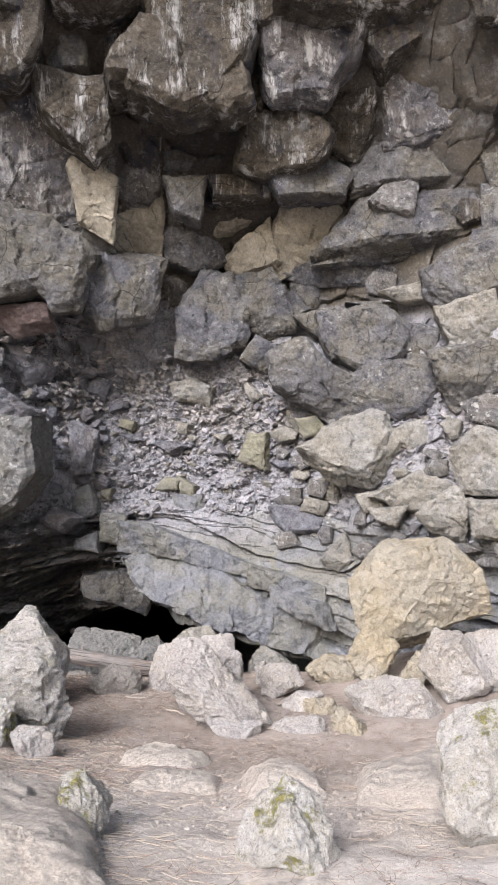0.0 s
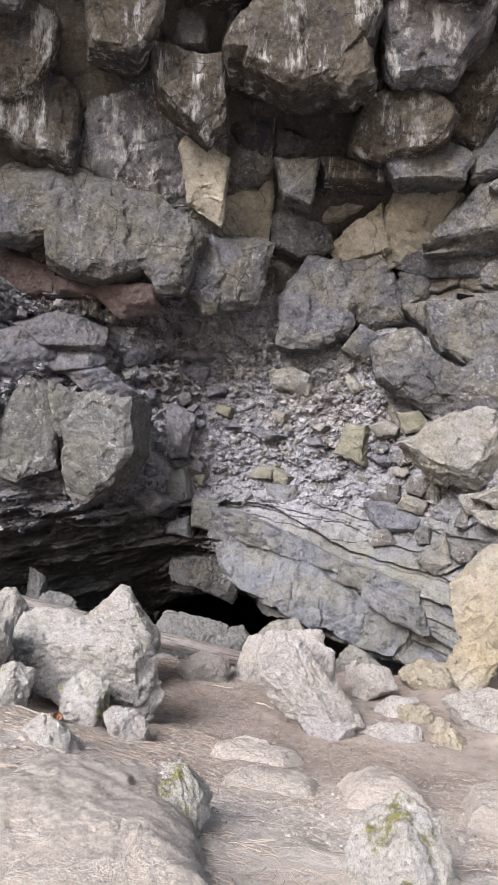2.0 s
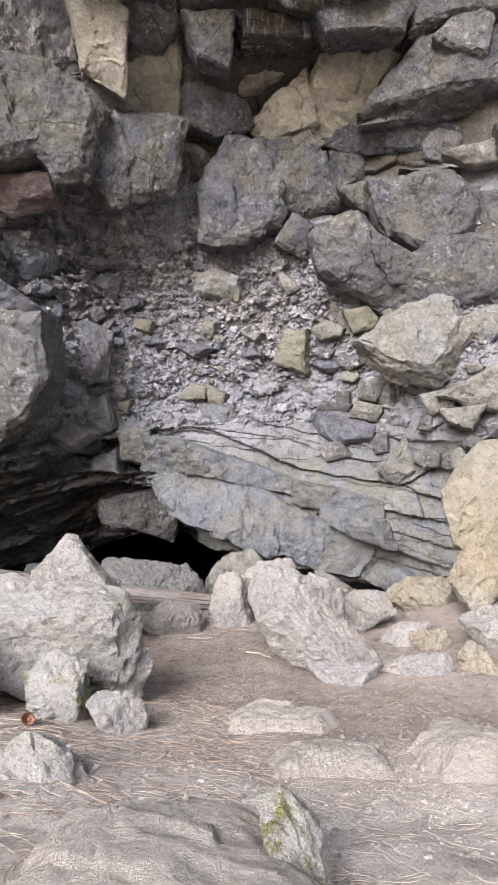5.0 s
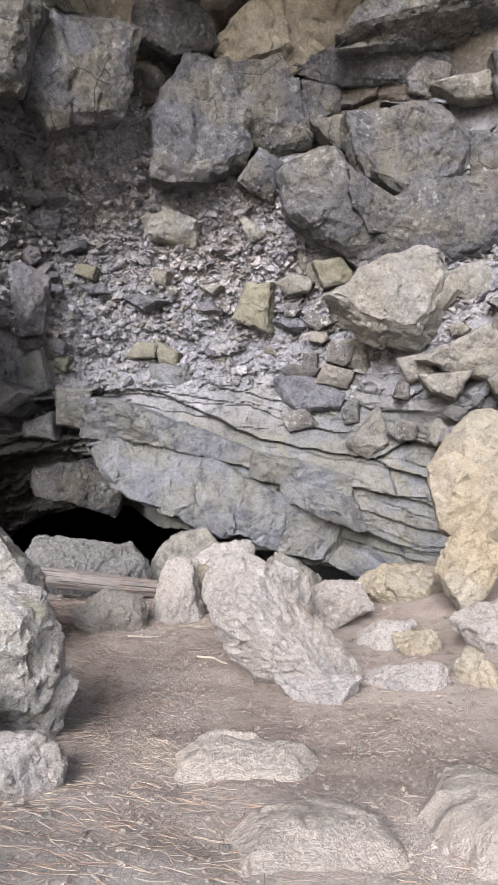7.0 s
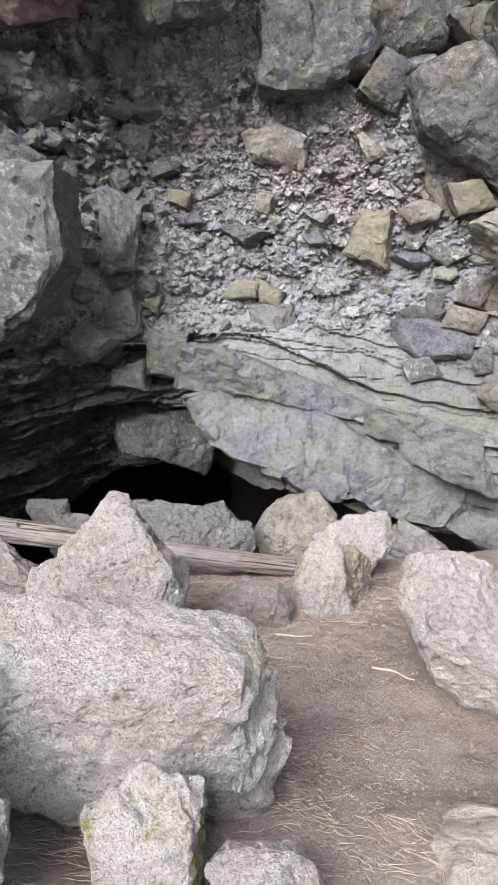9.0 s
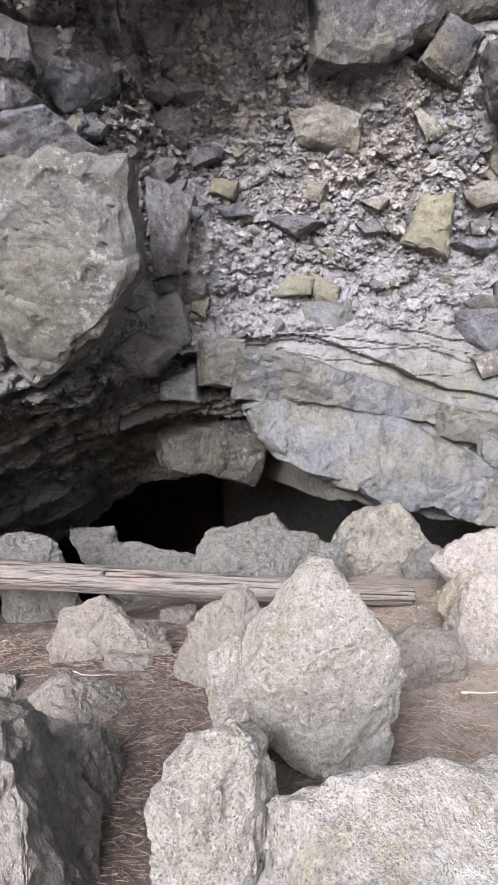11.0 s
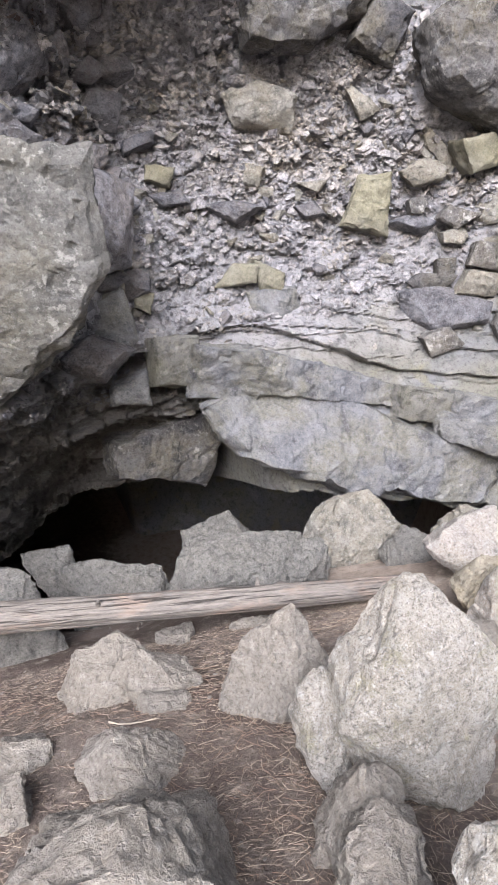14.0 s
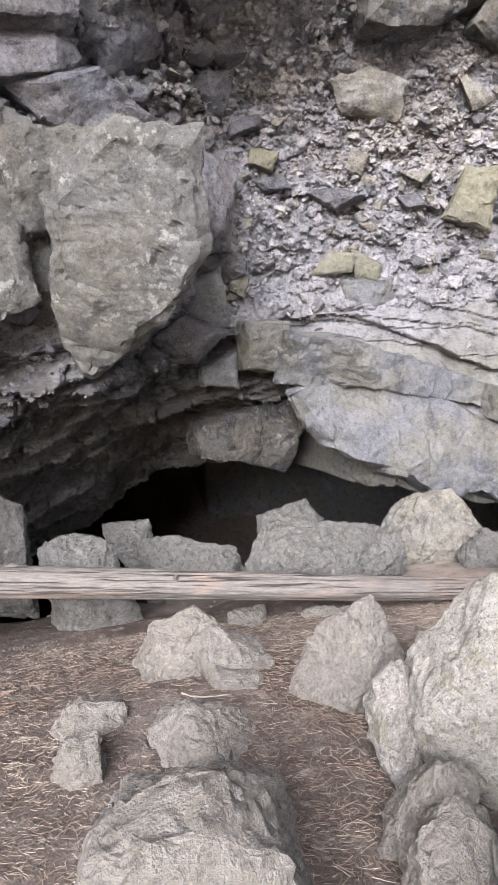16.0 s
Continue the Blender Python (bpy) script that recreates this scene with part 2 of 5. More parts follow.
def wood_material():
    """Barkless weathered log: silver grey with rusty patches and long drying cracks along its length."""
    m, t, b = material("weathered_wood")
    at = t.nodes.new("ShaderNodeTexCoord").outputs["Object"]
    grain = noise_at(t, at, 1.0, 8, 0.7, (8.0, 60.0, 60.0))
    crack = noise_at(t, at, 1.0, 5, 0.6, (1.4, 55.0, 55.0))
    patch = noise_at(t, at, 1.0, 5, 0.6, (2.2, 5.0, 5.0))
    col = blend(t, ramp(t, grain, 0.35, 0.65), (0.095, 0.083, 0.076), (0.19, 0.17, 0.157))
    col = blend(t, times(t, ramp(t, patch, 0.52, 0.66), 0.45), col, (0.25, 0.165, 0.125))
    col = blend(t, times(t, ramp(t, crack, 0.46, 0.38), 0.85), col, (0.05, 0.042, 0.038))
    t.links.new(col, b.inputs["Base Color"])
    b.inputs["Roughness"].default_value = 0.85
    n = node(t, "Bump", Strength=1.0, Distance=0.035)
    t.links.new(blend(t, 0.6, grain, ramp(t, crack, 0.34, 0.42)), n.inputs["Height"])
    t.links.new(n.outputs["Normal"], b.inputs["Normal"])
    return m


def plain(name, a, bcol, scale=30.0, rough=0.9):
    m, t, b = material(name)
    at = t.nodes.new("ShaderNodeNewGeometry").outputs["Position"]
    info = t.nodes.new("ShaderNodeNewGeometry").outputs["Random Per Island"]
    col = blend(t, info, a, bcol)
    col = blend(t, times(t, ramp(t, noise_at(t, at, scale, 4), 0.4, 0.7), 0.5), col, tuple(0.6 * v for v in a))
    t.links.new(col, b.inputs["Base Color"])
    b.inputs["Roughness"].default_value = rough
    return m


CLIFF, DIRT, WOOD = cliff_material(), dirt_material(), wood_material()
NEEDLE = plain("dry_pine_needle", (0.38, 0.31, 0.24), (0.50, 0.43, 0.35))
RUSTNEEDLE = plain("rusty_pine_needle", (0.24, 0.155, 0.115), (0.34, 0.24, 0.185))
LITTER = plain("brown_litter", (0.17, 0.125, 0.10), (0.34, 0.275, 0.225))
CONE = plain("pine_cone", (0.20, 0.085, 0.055), (0.28, 0.13, 0.08))
TWIG = plain("dead_twig", (0.30, 0.26, 0.22), (0.42, 0.37, 0.31))

# ---- the plan ----


def bump(x, a, b):
    """0 at a and below (or beyond), 1 at b, smooth between."""
    t = min(1.0, max(0.0, (x - a) / (b - a)))
    return t * t * (3 - 2 * t)


def rand(i, j, k):
    h = np.sin(i * 127.1 + j * 311.7 + k * 74.7) * 43758.5453
    return h - np.floor(h)


def soft_noise(u, v, k, octaves=4):
    """Smooth noise from -1 to 1 over whole arrays."""
    total, amp = 0.0, 0.55
    for o in range(octaves):
        i, j = np.floor(u), np.floor(v)
        a, b = u - i, v - j
        a, b = a * a * (3 - 2 * a), b * b * (3 - 2 * b)
        low = rand(i, j, k + o) * (1 - a) + rand(i + 1, j, k + o) * a
        high = rand(i, j + 1, k + o) * (1 - a) + rand(i + 1, j + 1, k + o) * a
        total = total + amp * 2 * (low * (1 - b) + high * b - 0.5)
        u, v, amp = u * 2.03 + 5.2, v * 2.03 + 1.7, amp * 0.55
    return total


def broken(u, v, k, tilt, step, joint=0.10, saw=0.0):
    """Broken pieces about one across: each stands out by its own amount and leans its own way, with open joints between;
    saw makes each piece stand out more towards its lower edge."""
    iu, iv = np.floor(u), np.floor(v)
    f1 = np.full(u.shape, 9.0)
    f2 = f1.copy()
    du, dv, ci, cj = (np.zeros(u.shape) for _ in range(4))
    for a in (-1, 0, 1):
        for b in (-1, 0, 1):
            i, j = iu + a, iv + b
            x, y = u - i - 0.08 - 0.84 * rand(i, j, k), v - j - 0.08 - 0.84 * rand(i, j, k + 3)
            d = np.hypot(x, y)
            near = d < f1
            f2 = np.where(near, f1, np.minimum(f2, d))
            f1 = np.where(near, d, f1)
            du, dv, ci, cj = (np.where(near, p, q) for p, q in ((x, du), (y, dv), (i, ci), (j, cj)))
    r1, r2, r3 = (2 * rand(ci, cj, k + n) - 1 for n in (11, 17, 23))
    return step * r3 + tilt * (du * r1 + dv * r2) - saw * dv - 0.7 * step * np.clip(1 - (f2 - f1) / joint, 0, 1)


def ease(x, a, b):
    t = np.clip((x - a) / (b - a), 0, 1)
    return t * t * (3 - 2 * t)


def along(x, pts):
    """Straight lines through a few (place, height) pairs."""
    if x <= pts[0][0]:
        return pts[0][1]
    for (a, p), (b, q) in zip(pts, pts[1:]):
        if x <= b:
            return p + (q - p) * (x - a) / (b - a)
    return pts[-1][1]


MOUTH = [(-4.6, -2.3), (-4.0, -1.75), (-3.2, -1.3), (-1.7, -1.3), (-1.0, -1.1), (0.1, -1.45), (1.4, -1.75), (2.1, -2.4)]
FALL = [(-40, 2.5), (-12, 1.2), (-3, 0.15), (0, 0.0), (3, -0.36), (4.4, -0.62), (6.7, -1.05), (8, -1.15), (10, -1.2), (12, -1.55), (12.9, -1.8), (13.7, -2.6), (15.2, -4.6), (26, -9.0), (30, -9.0), (34, -1.3)]


def wall_y(x, z):
    """How far back the cliff stands at x and height z."""
    y = 14.2 - 0.32 * np.maximum(0.0, x + 0.2) ** 1.5 - 0.38 * np.maximum(0.0, -2.2 - x) ** 1.6
    y = y - 0.85 * np.maximum(0.0, np.minimum(z, 10.0) - 5.7) ** 1.3
    y = y - 0.45 * ease(z, 1.4, -0.4) * ease(x, -1.7, -0.8)
    y = y - 0.5 * np.exp(-((x + 4.2) / 0.8) ** 2 - ((z - 1.2) / 0.8) ** 2)
    y = np.maximum(y, 7.6)
    return y + 1.6 * np.maximum(0.0, 0.45 - z) * ease(x, -1.2, -1.9)


def ground_z(x, y):
    """The floor's height: a slope down to a flat path, then into the cave, with a mound beside the path."""
    z = along(y, FALL)
    if y > 12:
        z += (max(z, -1.5) - z) * bump(abs(x + 1), 6.0, 8.5)
    z += 0.95 * math.exp(-((x + 4.6) ** 2 + (y - 5.4) ** 2) / 5.12)
    z += 0.10 * max(0.0, x - 1.2) * bump(y, 12.5, 8.0) + 0.05 * max(0.0, -6 - x)
    z += 0.40 * bump(x, 1.0, 3.2) * bump(y, 8.6, 10.8)
    z += 0.20 * math.exp(-((x + 2.0) ** 2 + (y - 4.0) ** 2) / 1.6)
    z += 0.13 * bump(x, -2.4, -3.4) * bump(y, 7.6, 8.6) * bump(y, 11.2, 9.8)
    return z


def mesh_of(name, verts, faces, mat, smooth=True):
    me = bpy.data.meshes.new(name)
    me.from_pydata(verts, [], faces)
    me.materials.append(mat)
    if smooth:
        me.polygons.foreach_set("use_smooth", [True] * len(me.polygons))
    me.update()
    return me


def facet(p, size, tilt, step):
    """Broken blocks: each cell stands forward by its own amount and leans its own way; joints are cut in between."""
    dist, cells = noise.voronoi(p / size)
    c = cells[0]
    r = noise.cell_vector(c * 7.31 + Vector((3.1, 1.7, 9.2)))
    d = (p / size - c)
    lean = d.x * (r.x - 0.0) + d.z * (r.y - 0.0)
    joint = max(0.0, 1.0 - (dist[1] - dist[0]) / 0.10)
    return (r.z * step + lean * tilt - joint * 0.7 * step) * size


def face_y(x, z):
    """The cliff's smooth face, which bulges out to the stones set in it."""
    pull, weight = 0.0, 0.35
    for sx, sz, sy, reach in NEAR.get((math.floor(x), math.floor(z)), ()):
        w = math.exp(-((x - sx) ** 2 + (z - sz) ** 2) / reach)
        pull += w * sy
        weight += w
    return wall_y(x, z) + pull / weight, 1 / (1 + 1.3 * (weight - 0.35))


def cliff_front(x, z):
    """The cliff's face, broken up, over arrays of x and z."""
    pull, weight = np.zeros(x.shape), np.full(x.shape, 0.35)
    for sx, sz, sy, reach in NOTES:
        w = np.exp(-((x - sx) ** 2 + (z - sz) ** 2) / reach)
        pull += w * sy
        weight += w
    y = wall_y(x, z) + pull / weight
    calm = 1 / (1 + 1.0 * (weight - 0.35))
    wx, wz = x + 0.10 * soft_noise(x * 2.2, z * 2.2, 3), z + 0.10 * soft_noise(x * 2.2 + 40, z * 2.2, 5)
    edge_up = 3.6 + 0.8 * ease(x, -0.7, -1.5) - 0.35 * np.maximum(0, x - 0.2)
    up, low = ease(z, edge_up - 0.4, edge_up + 0.5), ease(z + 0.14 * np.maximum(0, x + 0.5) + 0.12 * soft_noise(x * 1.5, z * 1.5, 9), 1.2, 0.75)
    mid = np.clip(1 - up - low, 0, 1)
    d = up * (0.30 * broken(wx / 1.0, wz / 0.8, 31, 0.9, 0.8, 0.05) + 0.13 * broken(wx / 0.4, wz / 0.33, 37, 0.9, 0.7, 0.10) + 0.03 * broken(wx / 0.15, wz / 0.13, 41, 0.9, 0.6))
    d += mid * (0.14 * soft_noise(x * 1.6, z * 1.6, 43, 3) + 0.11 * broken(wx / 0.36, wz / 0.28, 47, 0.8, 0.7, 0.16) + 0.055 * broken(wx / 0.16, wz / 0.12, 53, 1.0, 0.9, 0.2) + 0.022 * broken(wx / 0.075, wz / 0.06, 59, 1.1, 1.0, 0.25))
    s = z + 0.20 * np.sqrt((x + 1.8) ** 2 + 0.15) + 0.10 * soft_noise(x * 0.9, z * 0.9, 61, 4) + 0.03 * soft_noise(x * 5, z * 5, 63, 3)
    flow = 0.24 * broken(x * 0.42 + 0.2 * s, s / 0.46, 67, 0.3, 0.55, 0.03, 0.75) + 0.085 * broken(x * 0.8, s / 0.17, 71, 0.4, 0.6, 0.04, 0.8)
    flow += 0.028 * broken(wx / 0.30, s / 0.10, 73, 0.9, 0.6, 0.08, 0.4) + 0.016 * soft_noise(x * 14, z * 14, 79, 3)
    d = d * np.where(z > 1.0, calm + (1 - calm) * 0.5 * mid, 1.0) + low * flow * (0.35 + 0.65 * calm)
    crag = ease(x, -2.5, -3.1) * ease(z, 2.2, 2.6) * ease(z, 4.6, 4.2)
    d += crag * (0.26 * broken(wx / 0.50, wz / 0.26, 101, 1.0, 0.9, 0.10, 0.4) + 0.12 * broken(wx / 0.19, wz / 0.12, 103, 1.1, 1.0, 0.15, 0.3) + 0.03 * broken(wx / 0.08, wz / 0.06, 105, 1.1, 1.0, 0.2))
    roof = ease(x, -1.7, -2.4) * ease(z, 1.1, 0.6)
    d += roof * (0.42 * broken(x * 1.1 + 0.4 * s, s / 0.30, 107, 0.5, 0.6, 0.05, 0.9) + 0.20 * broken(x * 2.4, s / 0.13, 109, 0.7, 0.7, 0.08, 0.8) + 0.06 * broken(wx / 0.13, s / 0.06, 113, 0.9, 0.8))
    d += 0.10 * calm * soft_noise(x * 0.8, z * 0.8, 83, 4) + 0.022 * soft_noise(x * 8, z * 8, 89, 4)
    edge = np.interp(x, [p[0] for p in MOUTH], [p[1] for p in MOUTH]) + 0.09 * soft_noise(x * 2.5, x * 0 + 4, 97)
    inside = ease(edge - z, 0.0, 0.22)
    return y - d * (1 - inside) + 14.0 * inside


STONES, NEAR, NOTES = [], {}, []


def wall_stone(name, place, turn, outline, thick, mat, seed, front=0.75, lean=None):
    """Notes a stone of the cliff, which is built once the face is shaped round all of them."""
    STONES.append((name, place, turn, outline, thick, mat, seed, front, lean))
    x, y, z = place
    size = max(u for u, v in outline) - min(u for u, v in outline) + max(v for u, v in outline) - min(v for u, v in outline)
    note = (x, z, min(0.8, max(-1.8, y + 0.02 - wall_y(x, z))), 0.10 + 0.06 * size * size)
    NOTES.append(note)
    for i in range(-2, 3):
        for j in range(-2, 3):
            NEAR.setdefault((math.floor(x) + i, math.floor(z) + j), []).append(note)


FACE_X = np.concatenate([np.arange(-11, -6.2, 0.16), np.arange(-6.2, 4.2, 0.022), np.arange(4.2, 9, 0.16)])
FACE_Z = np.concatenate([np.arange(-9.6, -4.2, 0.9), np.arange(-4.2, -2.2, 0.12), np.arange(-2.2, 8.8, 0.022), np.arange(8.8, 12.5, 0.16)])


def build_cliff():
    gx, gz = np.meshgrid(FACE_X, FACE_Z, indexing="ij")
    depth = cliff_front(gx, gz)
    m, n = gx.shape
    verts = np.stack([gx, depth, gz], axis=-1).reshape(-1, 3)
    a = (np.arange(m - 1)[:, None] * n + np.arange(n - 1)[None, :]).ravel()
    faces = np.stack([a, a + n, a + n + 1, a + 1], axis=-1)
    # the top runs back as a shelf, so that the rock is thick
    back = np.stack([FACE_X, np.full(m, 32.0), np.full(m, 12.8)], axis=-1)
    top = np.arange(m - 1)
    shelf = np.stack([top * n + n - 1, (top + 1) * n + n - 1, m * n + top + 1, m * n + top], axis=-1)
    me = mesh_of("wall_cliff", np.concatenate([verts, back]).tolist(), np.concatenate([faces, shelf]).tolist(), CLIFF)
    me.set_sharp_from_angle(angle=radians(38))
    ob = new("wall_cliff", me)
    return tagged(ob, "tall overhanging grey basalt cliff with a low cave", "cliff", kind="structure"), depth


def front_at(x, z):
    """The broken face's depth at one place."""
    i, j = int(np.searchsorted(FACE_X, x)), int(np.searchsorted(FACE_Z, z))
    return float(DEPTH[i, j])


def build_ground():
    xs = np.concatenate([[-400, -120, -40, -20], np.arange(-12, -6, 0.4), np.arange(-6, 4.4, 0.06), np.arange(4.4, 10, 0.4), [20, 40, 120, 400]])
    ys = np.concatenate([[-400, -120, -40, -20], np.arange(-12, 2.4, 0.4), np.arange(2.4, 13.6, 0.06), np.arange(13.6, 24, 0.4), [40, 120, 400]])
    verts, faces, n = [], [], len(ys)
    for x in xs:
        for y in ys:
            z = ground_z(x, y)
            p = Vector((x, y, 0))
            z += 0.055 * noise.fractal(p * 0.9, 0.9, 2.0, 3) + 0.018 * noise.fractal(p * 4.0, 0.8, 2.1, 4)
            verts.append((x, y, z))
    for i in range(len(xs) - 1):
        for j in range(n - 1):
            a = i * n + j
            faces.append((a, a + n, a + n + 1, a + 1))
    ob = new("ground", mesh_of("ground", verts, faces, DIRT))
    return tagged(ob, "trodden brown dirt floor scattered with dry needles", "dirt ground", kind="structure")


def stone_mesh(name, outline, thick, mat, seed, front, fine=0.05, drop=0.0, lean=None):
    """A broken stone: the outline, a smaller front and back, flat breaks between them, then chipped and worn edges.
    drop: how far its back falls away below the outline's top, for stones that lie on the ground. lean: how far its front is moved sideways and up."""
    rng = random.Random(seed * 13 + 5)
    us, vs = [u for u, v in outline], [v for u, v in outline]
    cu, cv = sum(us) / len(us), sum(vs) / len(vs)
    size = min(max(us) - min(us), max(vs) - min(vs))
    su, sv = rng.uniform(-0.10, 0.10) * size, rng.uniform(-0.04, 0.10 if drop else 0.18) * size
    if lean:
        su, sv = lean
    rim = []
    for (u, v), (u2, v2) in zip(outline, outline[1:] + outline[:1]):
        rim.append((u, v))
        k, out = rng.uniform(0.3, 0.7), rng.uniform(1.0, 1.04)
        rim.append((cu + (u + (u2 - u) * k - cu) * out, cv + (v + (v2 - v) * k - cv) * out))
    bm = bmesh.new()
    for i, (u, v) in enumerate(rim):
        du, dv = u - cu, v - cv
        bm.verts.new((u, rng.uniform(-0.16, 0.10) * thick, v))
        if i % 2:
            continue
        if rng.random() < 0.85:
            k = front * rng.uniform(0.75, 1.1)
            bm.verts.new((cu + su + du * k, -thick * rng.uniform(0.24, 0.50), cv + sv + dv * k - drop * 0.3 * size))
        k = 0.8 * rng.uniform(0.8, 1.05)
        bm.verts.new((cu + du * k, thick * rng.uniform(0.38, 0.5), cv + dv * (k if dv < 0 else k * (1 - drop)) - (drop * 0.25 * size if dv > 0 else 0)))
    hull = bmesh.ops.convex_hull(bm, input=bm.verts[:])
    bmesh.ops.delete(bm, geom=list({g for g in hull["geom_interior"] + hull["geom_unused"] if isinstance(g, bmesh.types.BMVert) and g.is_valid}), context="VERTS")
    bmesh.ops.dissolve_limit(bm, angle_limit=radians(16), verts=bm.verts[:], edges=bm.edges[:])
    bmesh.ops.bevel(bm, geom=bm.edges[:], offset=min(0.012, 0.018 * size), segments=1, affect="EDGES", clamp_overlap=True)
    bmesh.ops.triangulate(bm, faces=bm.faces[:])
    step = max(fine, size * 0.035)
    for _ in range(7):
        long = [e for e in bm.edges if e.calc_length() > step * 1.6]
        if not long or len(bm.faces) > 14000:
            break
        bmesh.ops.subdivide_edges(bm, edges=long, cuts=1)
        bmesh.ops.triangulate(bm, faces=[f for f in bm.faces if len(f.verts) > 3])
    bm.normal_update()
    shift = Vector((seed * 3.7, seed * 1.3, 0))
    amp = 0.03 * min(1.0, size) + 0.006
    cell = max(0.10, 0.42 * size)
    for v in bm.verts:
        p = v.co + shift
        d = noise.fractal(p * (2.2 / max(0.25, size)), 0.9, 2.1, 3) * amp * 0.35
        d += noise.fractal(p * 9.0, 0.75, 2.1, 4) * min(0.018, amp * 0.7)
        d += facet(p + 0.15 * cell * noise.noise_vector(p * (2.0 / cell)), cell, 0.12, 0.05) * 0.5
        d += facet(p + Vector((2, 8, 3)), cell * 0.33, 0.18, 0.08) * 0.4
        if drop:
            d += 0.012 * noise.fractal(p * 20.0, 0.6, 2.1, 3) + facet(p + Vector((7, 1, 5)), 0.11, 0.3, 0.12) * 0.5
        v.co += v.normal * d
    me = bpy.data.meshes.new(name)
    bm.to_mesh(me)
    bm.free()
    me.polygons.foreach_set("use_smooth", [True] * len(me.polygons))
    me.set_sharp_from_angle(angle=radians(24))
    me.materials.append(mat)
    return me


def block_mesh(name, outline, thick, mat, seed, front, lean):
    """A block of the cliff: straight broken sides, a flat or once-folded front with narrow worn edges."""
    rng = random.Random(seed * 17 + 3)
    us, vs = [u for u, v in outline], [v for u, v in outline]
    cu, cv = (max(us) + min(us)) / 2, (max(vs) + min(vs)) / 2
    size = min(max(us) - min(us), max(vs) - min(vs))
    su, sv = lean or (rng.uniform(-0.04, 0.04) * size, rng.uniform(-0.02, 0.08) * size)
    rim = []
    for (u, v), (u2, v2) in zip(outline, outline[1:] + outline[:1]):
        rim.append((u, v))
        for k in (rng.uniform(0.2, 0.4), rng.uniform(0.6, 0.8)):
            w = rng.uniform(-0.035, 0.04) * size
            du, dv = u + (u2 - u) * k - cu, v + (v2 - v) * k - cv
            r = math.hypot(du, dv) + 1e-6
            rim.append((cu + du * (1 + w / r), cv + dv * (1 + w / r)))
    a, b = rng.uniform(-0.16, 0.16), rng.uniform(-0.22, 0.06)
    worn = rng.uniform(0.05, 0.11) * size
    rings = []
    bm = bmesh.new()
    for grow, y, lift in ((0.80, 0.45 * thick, 0), (1.03, 0.1 * thick, 0), (1.03, -0.45 * thick + worn, 1), (front, -0.45 * thick, 1)):
        ring = []
        for u, v in rim:
            du, dv = (u - cu) * grow, (v - cv) * grow
            ring.append(bm.verts.new((cu + du + su * lift, y + lift * (a * du + b * dv + rng.uniform(-0.02, 0.02) * size), cv + dv + sv * lift)))
        rings.append(ring)
    for low, high in zip(rings, rings[1:]):
        for i in range(len(rim)):
            k = (i + 1) % len(rim)
            bm.faces.new((low[i], low[k], high[k], high[i]))
    bm.faces.new(rings[-1])
    bm.faces.new(rings[0][::-1])
    bmesh.ops.recalc_face_normals(bm, faces=bm.faces[:])
    bmesh.ops.triangulate(bm, faces=bm.faces[:])
    step = max(0.035, size * 0.03)
    for _ in range(7):
        long = [e for e in bm.edges if e.calc_length() > step * 1.6]
        if not long or len(bm.faces) > 14000:
            break
        bmesh.ops.subdivide_edges(bm, edges=long, cuts=1)
        bmesh.ops.triangulate(bm, faces=[f for f in bm.faces if len(f.verts) > 3])
    w, bend = rng.uniform(-2.2, -0.9) if rng.random() < 0.65 else rng.uniform(0, 6.28), rng.uniform(0.25, 0.7)
    off = rng.uniform(-0.05, 0.22) * size
    for v in bm.verts:
        if v.co.y < 0:
            v.co.y += bend * max(0.0, (v.co.x - cu) * math.cos(w) + (v.co.z - cv) * math.sin(w) - off) * min(1.0, -v.co.y / (0.3 * thick))
    bm.normal_update()
    shift = Vector((seed * 3.7, seed * 1.3, 0))
    cell = max(0.12, 0.40 * size)
    for v in bm.verts:
        p = v.co + shift
        d = noise.fractal(p * 1.6, 0.9, 2.1, 3) * 0.03 * min(1.0, size) + noise.fractal(p * 8.0, 0.7, 2.1, 4) * min(0.016, 0.03 * size)
        d += facet(p + 0.2 * cell * noise.noise_vector(p * (2.0 / cell)), cell, 0.14, 0.07) * 0.6
        d += facet(p + Vector((2, 8, 3)), cell * 0.36, 0.2, 0.09) * 0.45
        v.co += v.normal * d
    me = bpy.data.meshes.new(name)
    bm.to_mesh(me)
    bm.free()
    me.polygons.foreach_set("use_smooth", [True] * len(me.polygons))
    me.set_sharp_from_angle(angle=radians(24))
    me.materials.append(mat)
    return me


